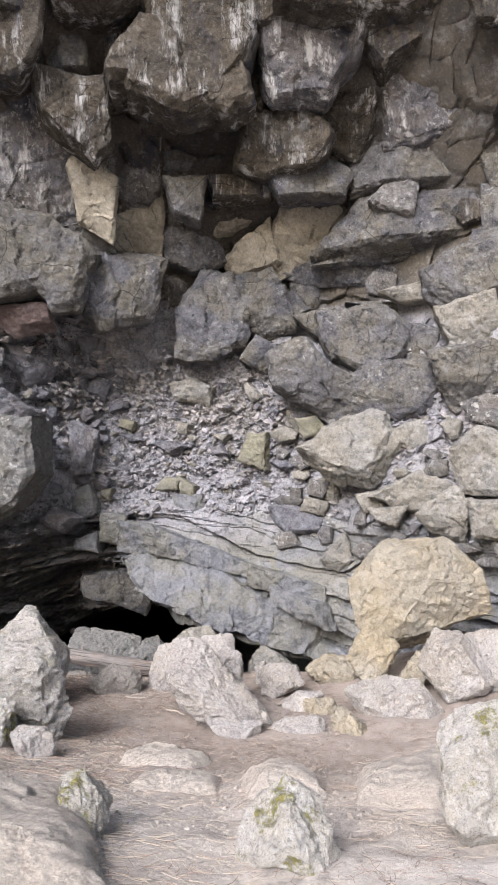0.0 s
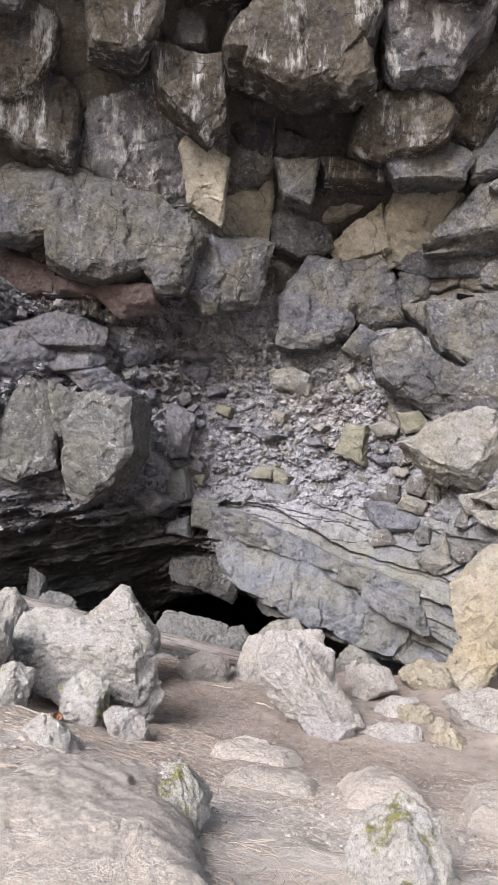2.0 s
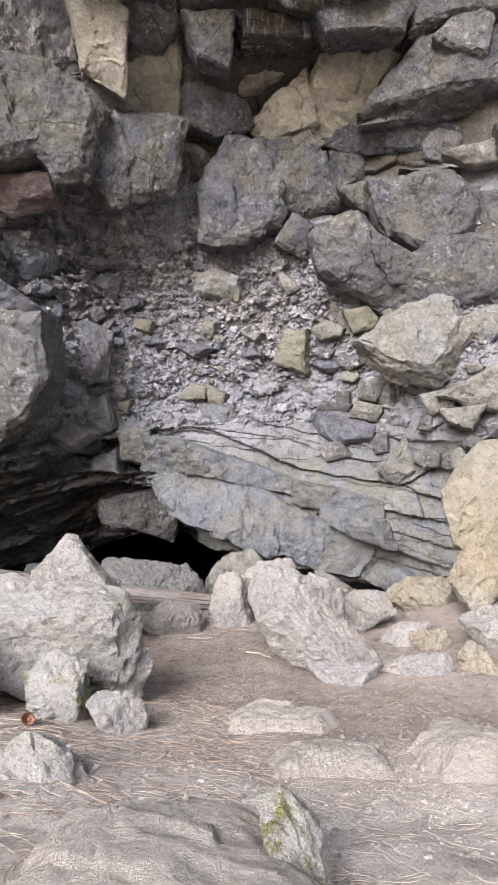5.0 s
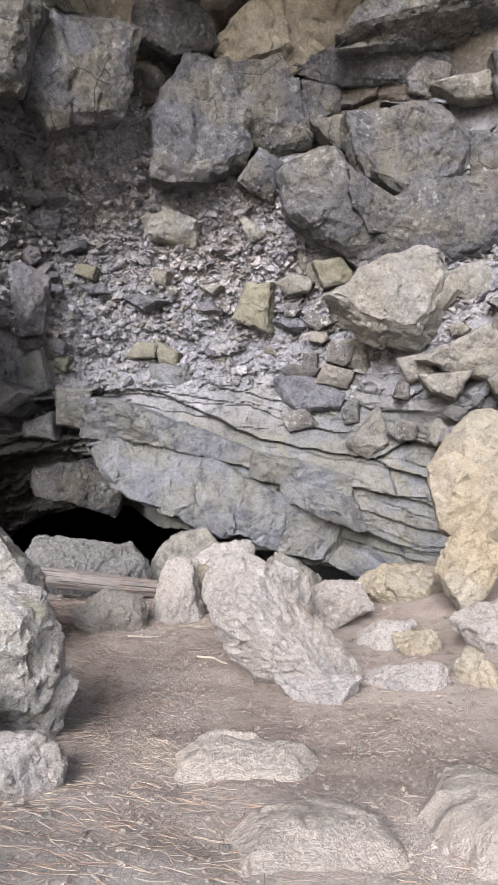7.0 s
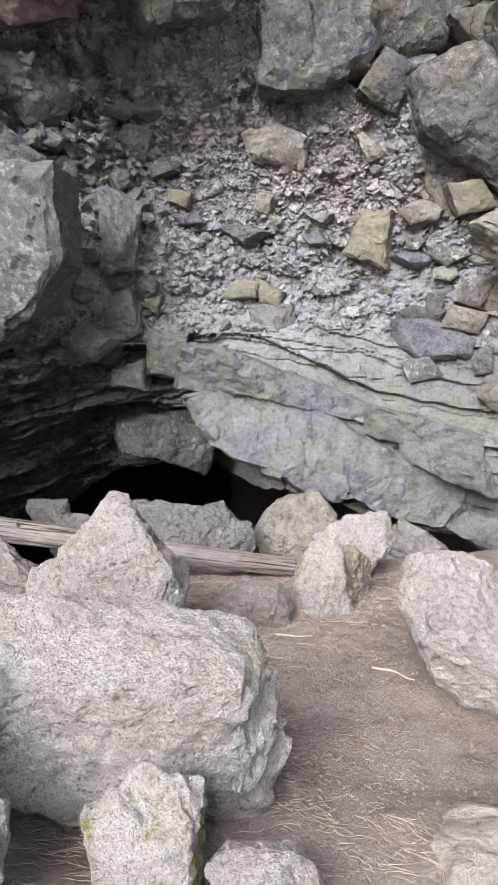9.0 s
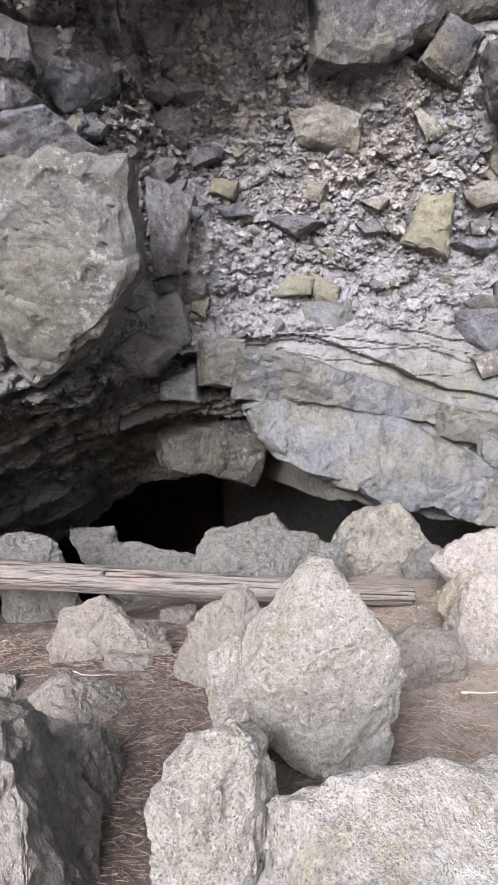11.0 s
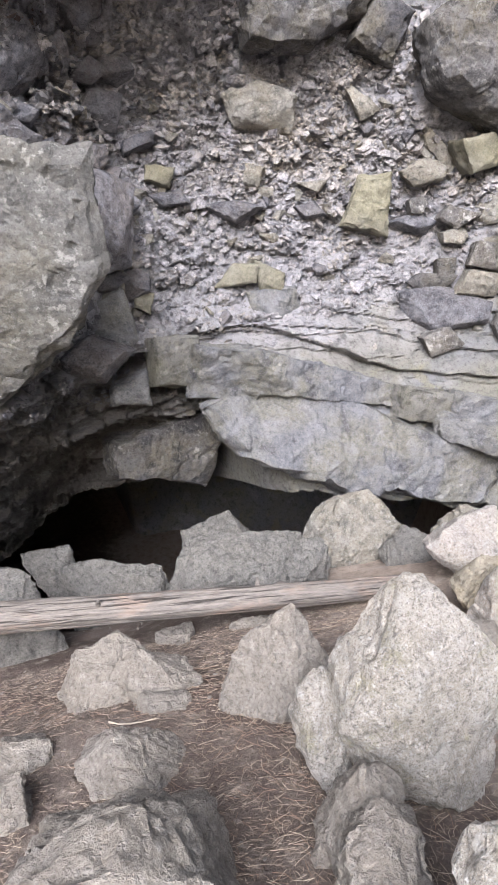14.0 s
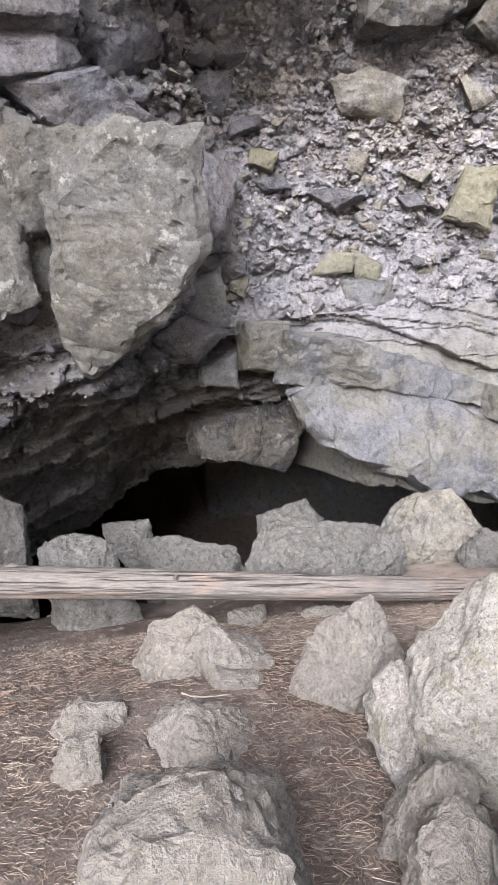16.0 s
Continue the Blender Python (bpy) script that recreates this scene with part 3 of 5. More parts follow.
def filling(count, xs, zs, wide, high, mats, seed, dip=0.0, out=0.0, name="stone", gap=0.8, front=0.85):
    """Further stones of the cliff, in the room that the larger ones leave."""
    rng = random.Random(seed)
    taken = [(p[0], p[2], gap * 0.5 * (max(u for u, v in o) - min(u for u, v in o)), gap * 0.5 * (max(v for u, v in o) - min(v for u, v in o))) for n, p, t, o, *_ in STONES]
    made = tries = 0
    while made < count and tries < 6000:
        tries += 1
        x, z = rng.uniform(*xs), rng.uniform(*zs)
        if z < along(x, MOUTH) + 0.08 or any(((x - a) / (w + 0.05)) ** 2 + ((z - b) / (h + 0.05)) ** 2 < 1 for a, b, w, h in taken):
            continue
        w, h, n = rng.uniform(*wide), rng.uniform(*high), rng.choice((4, 5, 5, 6))
        start, outline = rng.uniform(0, 6.28), []
        for i in range(n):
            a = start + 6.283 * (i + rng.uniform(-0.25, 0.25)) / n
            outline.append((0.5 * w * math.cos(a), 0.5 * h * math.sin(a) - dip * w * 0.5 * math.cos(a)))
        made += 1
        taken.append((x, z, 0.4 * w, 0.4 * h))
        STONES.append((name, (x, face_y(x, z)[0] - out, z), -math.degrees(math.atan2(x + 2, 9)), outline, 0.3 + 0.6 * min(w, h), rng.choice(mats), seed * 500 + made, front, None))


def set_stones():
    for name, place, turn, outline, thick, mat, seed, front, lean in STONES:
        if mat in (CLINKER, RED):
            ob = new(name, stone_mesh(name, outline, thick * 0.85, mat, seed, front, 0.04, 0.0, lean))
        else:
            ob = new(name, block_mesh(name, outline, thick * 0.85, mat, seed, max(0.86, front), lean))
        ob.parent = cliff
        ob.matrix_local = pose(*place, rz=turn)


def boulder(name, place, turn, outline, thick, mat, seed, front, label, lean=None):
    ob = new(name, stone_mesh(name, outline, thick, mat, seed, front, 0.022, 0.45, lean))
    ob.matrix_world = pose(*place, rz=turn)
    return tagged(ob, label, "boulder", "boulders before the cave")


ground = build_ground()

# ---- log ----


def build_log():
    """A bare fallen trunk lying across the cave mouth, thinner at one end, with knots."""
    a, b = Vector((-7.4, 11.58, -0.50)), Vector((-1.15, 11.18, -1.295))
    length = (b - a).length
    verts, faces, rings, sides = [], [], 220, 56
    for i in range(rings + 1):
        s = i / rings
        r0 = 0.142 - 0.048 * s
        bend = Vector((0, 0.03 * math.sin(s * 5), 0.02 * math.sin(s * 4 + 1)))
        for j in range(sides):
            w = 2 * math.pi * j / sides
            p = Vector((s * length * 0.25, math.cos(w) * 1.4, math.sin(w) * 1.4))
            r = r0 * (1 + 0.14 * noise.fractal(p, 0.9, 2.0, 3)) - 0.022 * max(0.0, noise.noise(Vector((s * length * 1.1, math.cos(w) * 4.5, math.sin(w) * 4.5))) - 0.1)
            r += 0.006 * noise.noise(Vector((s * length * 3.0, math.cos(w) * 9, math.sin(w) * 9)))
            for ks, kw in ((0.37, 1.2), (0.55, 0.4), (0.72, 5.2), (0.81, 0.9)):
                q = ((s - ks) * length / 0.05) ** 2 + ((w - kw) * r0 / 0.05) ** 2
                r += 0.028 * math.exp(-q)
            verts.append(Vector((s * length, math.cos(w) * r, math.sin(w) * r)) + bend)
    for i in range(rings):
        for j in range(sides):
            k = (j + 1) % sides
            faces.append((i * sides + j, i * sides + k, (i + 1) * sides + k, (i + 1) * sides + j))
    faces.append(tuple(range(sides))[::-1])
    faces.append(tuple(rings * sides + j for j in range(sides)))
    ob = new("log", mesh_of("log", verts, faces, WOOD))
    ob.matrix_world = Matrix.Translation(a) @ (b - a).to_track_quat("X", "Z").to_matrix().to_4x4()
    for at, turn, tall in ((0.57, 40, 0.10), (0.78, -35, 0.07)):
        stub = []
        for i in range(5):
            for j in range(9):
                w = 6.283 * j / 9
                r = 0.026 * (1 - 0.16 * i) * (1 + 0.15 * noise.noise(Vector((i, j * 1.7, tall * 50))))
                stub.append((r * math.cos(w), r * math.sin(w), 0.08 + tall * i / 4))
        sides_of = [(i * 9 + j, i * 9 + (j + 1) % 9, (i + 1) * 9 + (j + 1) % 9, (i + 1) * 9 + j) for i in range(4) for j in range(9)]
        piece = new("branch_stub", mesh_of("branch_stub", stub, sides_of + [tuple(range(36, 45))], WOOD))
        piece.parent = ob
        piece.matrix_local = pose(at * length, 0, 0, turn)
    return tagged(ob, "bare weathered grey log lying across the cave mouth", "log")


build_log()

# ---- boulders ----


def flat_slab(plan, tall, mat, seed, label, near=-9.0):
    """A flat-topped stone sunk in the ground, from its outline seen from above; near: where its near end runs out into the dirt."""
    px, py = np.array([p[0] for p in plan]), np.array([p[1] for p in plan])
    xs, ys = np.arange(px.min() - 0.15, px.max() + 0.15, 0.022), np.arange(py.min() - 0.15, py.max() + 0.15, 0.022)
    gx, gy = np.meshgrid(xs, ys, indexing="ij")
    wx, wy = gx + 0.05 * soft_noise(gx * 5, gy * 5, seed), gy + 0.05 * soft_noise(gx * 5 + 30, gy * 5, seed)
    far, odd = np.full(gx.shape, 9.0), np.zeros(gx.shape, bool)
    for (ax, ay), (bx, by) in zip(plan, plan[1:] + plan[:1]):
        ex, ey = bx - ax, by - ay
        k = np.clip(((wx - ax) * ex + (wy - ay) * ey) / (ex * ex + ey * ey), 0, 1)
        far = np.minimum(far, np.hypot(wx - ax - k * ex, wy - ay - k * ey))
        if ey:
            odd ^= ((ay > wy) != (by > wy)) & (wx < ax + (wy - ay) * ex / ey)
    inner = np.where(odd, far, -far)
    high = tall * (0.65 * ease(inner, -0.05, 0.09) + 0.35 * ease(inner, 0.0, 0.25)) * ease(gy, near, near + 0.9)
    high = high + ease(inner, 0.0, 0.06) * (0.025 * broken(wx / 0.4, wy / 0.35, seed + 2, 0.9, 0.4, 0.03) + 0.012 * broken(wx / 0.1, wy / 0.09, seed + 4, 0.9, 0.6) + 0.02 * soft_noise(gx * 6, gy * 6, seed + 6))
    m, n = gx.shape
    verts = [(float(gx[i, j]), float(gy[i, j]), ground_z(gx[i, j], gy[i, j]) + float(high[i, j]) - 0.05) for i in range(m) for j in range(n)]
    a = [i * n + j for i in range(m - 1) for j in range(n - 1) if inner[i, j] > -0.08]
    me = mesh_of("boulder", verts, [(k, k + n, k + n + 1, k + 1) for k in a], mat)
    bm = bmesh.new()
    bm.from_mesh(me)
    bmesh.ops.delete(bm, geom=[v for v in bm.verts if not v.link_faces], context="VERTS")
    rim = [e for e in bm.edges if e.is_boundary]
    foot = bmesh.ops.extrude_edge_only(bm, edges=rim)
    for v in foot["geom"]:
        if isinstance(v, bmesh.types.BMVert):
            v.co.z -= 0.25
    bmesh.ops.recalc_face_normals(bm, faces=bm.faces[:])
    bm.to_mesh(me)
    bm.free()
    me.set_sharp_from_angle(angle=radians(40))
    tagged(new("boulder", me), label, "boulder", "boulders before the cave")


flat_slab([(-1.72, 4.25), (-1.6, 4.49), (-1.28, 4.59), (-0.97, 4.56), (-0.81, 4.11), (-0.71, 3.68), (-0.57, 3.4), (-0.5, 2.9), (-1.2, 2.6), (-1.7, 2.9), (-1.85, 3.6)], 0.24, DUSTPALE, 211, "broad flat-topped dusty boulder level with the ground", 2.7)
flat_slab([(-1.17, 6.88), (-0.95, 7.26), (-0.6, 7.04), (-0.35, 6.93), (-0.46, 6.58), (-1.14, 6.63)], 0.17, DUSTPALE, 217, "flat broken slab lying on the dirt path")
flat_slab([(-0.9, 6.01), (-0.74, 6.24), (-0.34, 6.28), (-0.17, 6.03), (-0.21, 5.6), (-0.9, 5.6)], 0.15, DUSTPALE, 223, "low dusty boulder half sunk in the path")
flat_slab([(-0.1, 6.03), (0.31, 6.59), (0.58, 5.95), (0.6, 5.46), (0.0, 5.5)], 0.25, DUSTPALE, 229, "broad dusty boulder half sunk in the path")
flat_slab([(0.84, 5.97), (1.15, 6.21), (1.71, 6.61), (1.8, 5.9), (1.38, 5.25), (0.74, 5.3)], 0.28, DUSTPALE, 231, "low pale boulder beside the pile")
boulder("boulder", (2.29, 10.1, 0.12), -13, [(-0.8, 0.12), (-0.46, 0.55), (0.37, 0.64), (0.8, 0.27), (0.95, -0.32), (-0.23, -0.91), (-0.69, -0.65)], 1.2, OCHRE, 143, 0.8, "large ochre-faced angular boulder on the rock pile", (-0.28, 0.2))
boulder("boulder", (1.54, 9.4, -0.6), -9, [(-0.31, -0.12), (-0.06, 0.36), (0.34, 0.08), (0.02, -0.61)], 0.6, OCHRE, 144, 0.7, "tan angular block wedged below the ochre boulder")
boulder("boulder", (1.31, 10.4, -1.2), -19, [(-0.55, 0.07), (-0.21, 0.31), (0.34, 0.3), (0.48, -0.43), (-0.09, -0.33)], 0.8, OCHRE, 145, 0.7, "tan boulder with an olive underside")
boulder("boulder", (1.7, 8.6, -1.07), -11, [(-0.63, 0.17), (-0.15, 0.35), (0.23, 0.34), (0.55, -0.08), (0.47, -0.36), (-0.16, -0.43), (-0.34, -0.07)], 0.8, PALEROCK, 146, 0.8, "pale grey angular slab tipped against the pile", (0.05, 0.12))
boulder("boulder", (2.41, 8.9, -0.64), -15, [(-0.41, -0.04), (-0.2, 0.39), (0.13, 0.36), (0.49, -0.21), (-0.01, -0.53)], 0.8, PALEROCK, 147, 0.8, "pale angular boulder leaning on the pile", (-0.05, 0.12))
boulder("boulder", (3.04, 9.2, -0.63), -18, [(-0.4, 0.22), (0.14, 0.36), (0.38, -0.29), (-0.14, -0.4)], 0.9, PALEROCK, 148, 0.7, "pale grey boulder at the foot of the cliff")
boulder("boulder", (1.1, 8.0, -1.17), -8, [(-0.24, 0.14), (-0.13, 0.3), (0.28, -0.06), (0.24, -0.28), (-0.15, -0.18)], 0.6, OCHRE, 149, 0.7, "flat tan slab lying half buried")
boulder("boulder", (2.0, 9.2, -0.78), -12, [(-0.27, -0.32), (0.07, 0.23), (0.2, 0.03), (-0.0, -0.37)], 0.6, OCHRE, 150, 0.7, "tan block under the ochre boulder")
boulder("boulder", (1.45, 4.6, -0.23), -18, [(-0.29, 0.21), (-0.1, 0.35), (0.32, 0.47), (0.4, -0.4), (-0.08, -0.53), (-0.26, -0.18)], 1.0, MOSSROCK, 152, 0.8, "large pale boulder with moss on its face")
boulder("boulder", (0.23, 4.2, -0.44), -3, [(-0.28, 0.07), (-0.02, 0.33), (0.16, 0.2), (0.26, -0.07), (0.2, -0.29), (-0.31, -0.31)], 0.7, MOSSROCK, 153, 0.55, "pointed pale boulder with yellow-green moss")
boulder("boulder", (-0.91, 4.25, -0.29), -2, [(-0.13, 0.15), (-0.04, 0.18), (0.07, 0.05), (0.13, -0.1), (0.05, -0.25), (-0.09, -0.06)], 0.5, MOSSROCK, 157, 0.7, "mossy pale rock at the end of a flat boulder")
boulder("boulder", (-0.45, 8.25, -0.72), -6, [(-0.46, 0.26), (-0.39, 0.46), (-0.09, 0.5), (0.13, 0.09), (0.71, -0.39), (0.56, -0.56), (-0.09, -0.43), (-0.38, -0.05)], 0.8, PALEROCK, 159, 0.7, "wedge-shaped pale boulder beside the path")
boulder("boulder", (-0.21, 9.0, -0.68), -7, [(-0.2, 0.07), (-0.06, 0.21), (0.12, 0.12), (0.15, -0.56), (-0.01, -0.53)], 0.5, PALEROCK, 160, 0.7, "rough pale rock behind the wedge-shaped boulder")
boulder("boulder", (-0.15, 7.9, -1.06), -9, [(-0.32, 0.08), (-0.03, 0.08), (0.3, 0.06), (0.22, -0.15), (-0.18, -0.15)], 0.4, PALEROCK, 161, 0.7, "small flat pale rock at the path edge")
boulder("boulder", (0.55, 8.0, -1.11), -15, [(-0.36, -0.03), (-0.12, 0.11), (0.21, 0.15), (0.28, 0.0), (0.11, -0.16), (-0.13, -0.16)], 0.4, PALEROCK, 162, 0.7, "small pale rock among needles")
boulder("boulder", (0.38, 9.6, -0.99), -11, [(-0.23, 0.08), (-0.1, 0.17), (0.2, 0.15), (0.32, -0.07), (0.01, -0.27), (-0.2, -0.22)], 0.5, PALEROCK, 163, 0.7, "small pale grey rock")
boulder("boulder", (0.62, 8.9, -1.12), -14, [(-0.23, -0.02), (-0.03, 0.16), (0.24, 0.14), (0.15, -0.16), (-0.15, -0.2)], 0.5, PALEROCK, 164, 0.7, "small grey rock in the pile")
boulder("boulder", (0.87, 8.7, -1.13), -16, [(-0.26, 0.1), (0.11, 0.15), (0.21, -0.2), (-0.05, -0.13)], 0.5, OCHRE, 165, 0.7, "small tan rock in the pile")
boulder("boulder", (0.17, 10.2, -1.11), -9, [(-0.08, 0.09), (0.05, 0.2), (0.09, -0.19), (-0.06, -0.19)], 0.4, PALEROCK, 166, 0.7, "small pale rock at the cave mouth")
boulder("boulder", (-2.45, 7.05, -0.36), 3, [(-0.63, 0.34), (-0.39, 0.44), (0.15, 0.34), (0.64, 0.26), (0.77, -0.29), (0.67, -0.59), (0.03, -0.45), (-0.41, -0.23), (-0.69, -0.0)], 0.75, PITTED, 167, 0.88, "long pitted pale boulder beside the path")
boulder("boulder", (-2.58, 8.75, -0.49), -28, [(-0.36, 0.09), (-0.27, 0.21), (-0.0, 0.54), (0.13, 0.51), (0.41, 0.25), (0.46, -0.08), (0.34, -0.69), (-0.04, -0.66), (-0.32, -0.45), (-0.38, -0.07)], 0.8, PITTED, 168, 0.65, "upright pointed pitted boulder behind the long one")
boulder("boulder", (-3.25, 7.1, 0.07), -35, [(-0.12, -0.03), (-0.09, 0.06), (0.02, 0.14), (0.12, 0.14), (0.16, -0.77), (-0.11, -0.84)], 0.5, PITTED, 169, 0.8, "low pitted rock at the end of the long boulder")
boulder("boulder", (-2.21, 6.5, -0.52), 13, [(-0.22, 0.06), (-0.01, 0.2), (0.19, 0.1), (0.19, -0.26), (0.01, -0.31), (-0.16, -0.22)], 0.45, MOSSROCK, 170, 0.7, "small mossy boulder among needles")
boulder("boulder", (-1.82, 6.4, -0.7), 9, [(-0.2, 0.06), (-0.12, 0.14), (0.06, 0.13), (0.18, -0.02), (0.15, -0.21), (-0.06, -0.17)], 0.4, PALEROCK, 171, 0.7, "small rounded grey rock")
boulder("boulder", (-1.95, 4.95, -0.32), 15, [(-0.16, 0.07), (-0.03, 0.14), (0.08, 0.09), (0.22, -0.13), (0.07, -0.17), (-0.16, -0.11)], 0.5, MOSSROCK, 172, 0.7, "low mossy rock half buried in needles")
boulder("boulder", (-3.07, 6.3, -0.11), 23, [(-0.24, 0.14), (0.05, 0.22), (0.24, 0.2), (0.21, -0.07), (0.01, -0.42), (-0.25, -0.41)], 0.7, PITTED, 173, 0.7, "pale pitted rock with a dark underside")
boulder("boulder", (-2.76, 6.2, -0.3), 21, [(-0.17, 0.02), (0.01, 0.1), (0.18, -0.01), (0.12, -0.29), (-0.13, -0.26)], 0.35, MOSSROCK, 174, 0.7, "small mossy stone lying in dry needles")
boulder("boulder", (-3.02, 8.9, -0.65), -21, [(-0.12, 0.05), (-0.08, 0.18), (0.05, 0.24), (0.1, 0.13), (0.15, -0.32), (0.02, -0.45), (-0.11, -0.15)], 0.5, PITTED, 175, 0.7, "knobbly pale rock propping the pointed boulder")
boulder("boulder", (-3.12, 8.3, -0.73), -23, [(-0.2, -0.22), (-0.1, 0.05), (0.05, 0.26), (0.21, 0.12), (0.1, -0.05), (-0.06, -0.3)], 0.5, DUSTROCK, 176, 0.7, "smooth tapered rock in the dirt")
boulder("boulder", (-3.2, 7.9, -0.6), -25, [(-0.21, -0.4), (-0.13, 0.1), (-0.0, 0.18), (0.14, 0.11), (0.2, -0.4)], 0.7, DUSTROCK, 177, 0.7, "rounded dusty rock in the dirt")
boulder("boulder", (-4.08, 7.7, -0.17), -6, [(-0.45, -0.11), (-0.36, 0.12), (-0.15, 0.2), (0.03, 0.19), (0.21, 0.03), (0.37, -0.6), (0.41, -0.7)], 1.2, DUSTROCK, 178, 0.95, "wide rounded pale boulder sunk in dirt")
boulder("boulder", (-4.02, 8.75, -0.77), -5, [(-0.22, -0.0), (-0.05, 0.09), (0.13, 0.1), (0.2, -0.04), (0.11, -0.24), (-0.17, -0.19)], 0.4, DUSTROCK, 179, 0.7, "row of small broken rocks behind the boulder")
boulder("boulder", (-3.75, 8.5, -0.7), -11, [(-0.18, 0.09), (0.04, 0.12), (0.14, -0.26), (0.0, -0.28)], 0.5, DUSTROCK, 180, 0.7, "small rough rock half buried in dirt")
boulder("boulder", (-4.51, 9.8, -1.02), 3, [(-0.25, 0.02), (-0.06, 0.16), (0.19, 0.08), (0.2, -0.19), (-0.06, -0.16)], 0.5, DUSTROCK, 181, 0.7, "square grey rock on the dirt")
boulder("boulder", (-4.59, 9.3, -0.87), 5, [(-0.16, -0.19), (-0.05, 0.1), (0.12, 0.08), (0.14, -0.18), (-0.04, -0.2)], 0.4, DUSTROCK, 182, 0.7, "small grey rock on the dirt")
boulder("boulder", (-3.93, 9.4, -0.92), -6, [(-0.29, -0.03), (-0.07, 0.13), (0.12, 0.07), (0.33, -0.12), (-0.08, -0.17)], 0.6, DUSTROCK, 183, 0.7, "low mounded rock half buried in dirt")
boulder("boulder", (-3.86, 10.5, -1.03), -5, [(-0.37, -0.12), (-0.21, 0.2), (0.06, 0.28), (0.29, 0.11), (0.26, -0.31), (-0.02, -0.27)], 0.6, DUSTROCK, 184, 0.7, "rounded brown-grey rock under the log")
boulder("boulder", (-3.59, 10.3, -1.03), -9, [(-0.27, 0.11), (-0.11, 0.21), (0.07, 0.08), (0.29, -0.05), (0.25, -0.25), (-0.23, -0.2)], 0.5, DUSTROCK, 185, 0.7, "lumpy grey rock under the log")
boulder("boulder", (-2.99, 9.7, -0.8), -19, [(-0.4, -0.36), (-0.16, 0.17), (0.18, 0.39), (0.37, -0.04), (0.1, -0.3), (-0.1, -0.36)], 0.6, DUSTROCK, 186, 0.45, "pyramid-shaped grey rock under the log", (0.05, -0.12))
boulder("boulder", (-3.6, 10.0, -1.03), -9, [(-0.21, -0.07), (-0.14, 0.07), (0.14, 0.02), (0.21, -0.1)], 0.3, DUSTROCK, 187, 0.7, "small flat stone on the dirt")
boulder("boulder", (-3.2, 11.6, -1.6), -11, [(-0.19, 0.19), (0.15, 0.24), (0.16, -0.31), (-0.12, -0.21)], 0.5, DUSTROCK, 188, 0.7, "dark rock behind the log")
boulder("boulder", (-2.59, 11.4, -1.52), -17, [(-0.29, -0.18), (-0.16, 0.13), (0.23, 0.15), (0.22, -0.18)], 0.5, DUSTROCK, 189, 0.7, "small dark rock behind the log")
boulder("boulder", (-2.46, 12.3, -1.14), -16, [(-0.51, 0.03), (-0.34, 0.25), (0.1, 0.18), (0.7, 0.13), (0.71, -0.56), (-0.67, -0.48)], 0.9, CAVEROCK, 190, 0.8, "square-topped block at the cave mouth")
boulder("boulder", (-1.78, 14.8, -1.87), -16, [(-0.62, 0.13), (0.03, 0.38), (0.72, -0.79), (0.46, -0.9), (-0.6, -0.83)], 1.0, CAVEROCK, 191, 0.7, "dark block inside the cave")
boulder("boulder", (-0.94, 12.9, -1.44), -25, [(-0.52, -0.05), (-0.26, 0.35), (0.28, 0.48), (0.56, 0.08), (0.35, -0.42), (-0.45, -0.56)], 0.9, GREYTAN, 192, 0.75, "grey-tan rounded block at the cave mouth")
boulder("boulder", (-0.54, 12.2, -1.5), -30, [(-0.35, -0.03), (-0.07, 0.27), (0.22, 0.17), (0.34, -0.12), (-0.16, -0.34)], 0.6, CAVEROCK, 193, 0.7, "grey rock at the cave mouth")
boulder("boulder", (0.4, 12.4, -1.59), -35, [(-0.51, 0.02), (-0.16, 0.38), (0.31, 0.14), (0.42, -0.33), (-0.06, -0.3)], 0.8, GREYTAN, 194, 0.7, "grey angular rock at the cave mouth")
boulder("boulder", (-0.93, 10.3, -1.07), -36, [(-0.33, 0.06), (-0.07, 0.3), (0.26, 0.26), (0.25, -0.4), (-0.13, -0.32)], 0.8, OCHRE, 195, 0.7, "tan rock by the end of the log")
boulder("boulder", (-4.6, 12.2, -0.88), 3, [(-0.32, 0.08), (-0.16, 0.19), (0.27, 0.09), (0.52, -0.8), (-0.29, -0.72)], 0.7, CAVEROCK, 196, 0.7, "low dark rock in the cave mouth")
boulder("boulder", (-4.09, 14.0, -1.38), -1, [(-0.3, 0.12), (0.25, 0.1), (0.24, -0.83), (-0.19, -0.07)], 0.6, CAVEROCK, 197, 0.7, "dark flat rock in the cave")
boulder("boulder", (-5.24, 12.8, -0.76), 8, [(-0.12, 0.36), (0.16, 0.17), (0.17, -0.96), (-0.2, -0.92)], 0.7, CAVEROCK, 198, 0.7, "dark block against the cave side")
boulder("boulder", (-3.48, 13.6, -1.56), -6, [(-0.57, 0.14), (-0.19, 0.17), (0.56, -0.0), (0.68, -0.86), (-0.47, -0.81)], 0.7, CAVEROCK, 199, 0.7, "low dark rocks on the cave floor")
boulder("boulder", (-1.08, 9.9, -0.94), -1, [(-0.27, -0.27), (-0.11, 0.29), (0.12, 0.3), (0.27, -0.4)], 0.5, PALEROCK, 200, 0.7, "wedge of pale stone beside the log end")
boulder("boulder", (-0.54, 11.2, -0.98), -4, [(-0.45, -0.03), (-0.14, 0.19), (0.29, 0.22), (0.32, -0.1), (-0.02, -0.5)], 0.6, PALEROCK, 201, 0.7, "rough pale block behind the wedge")
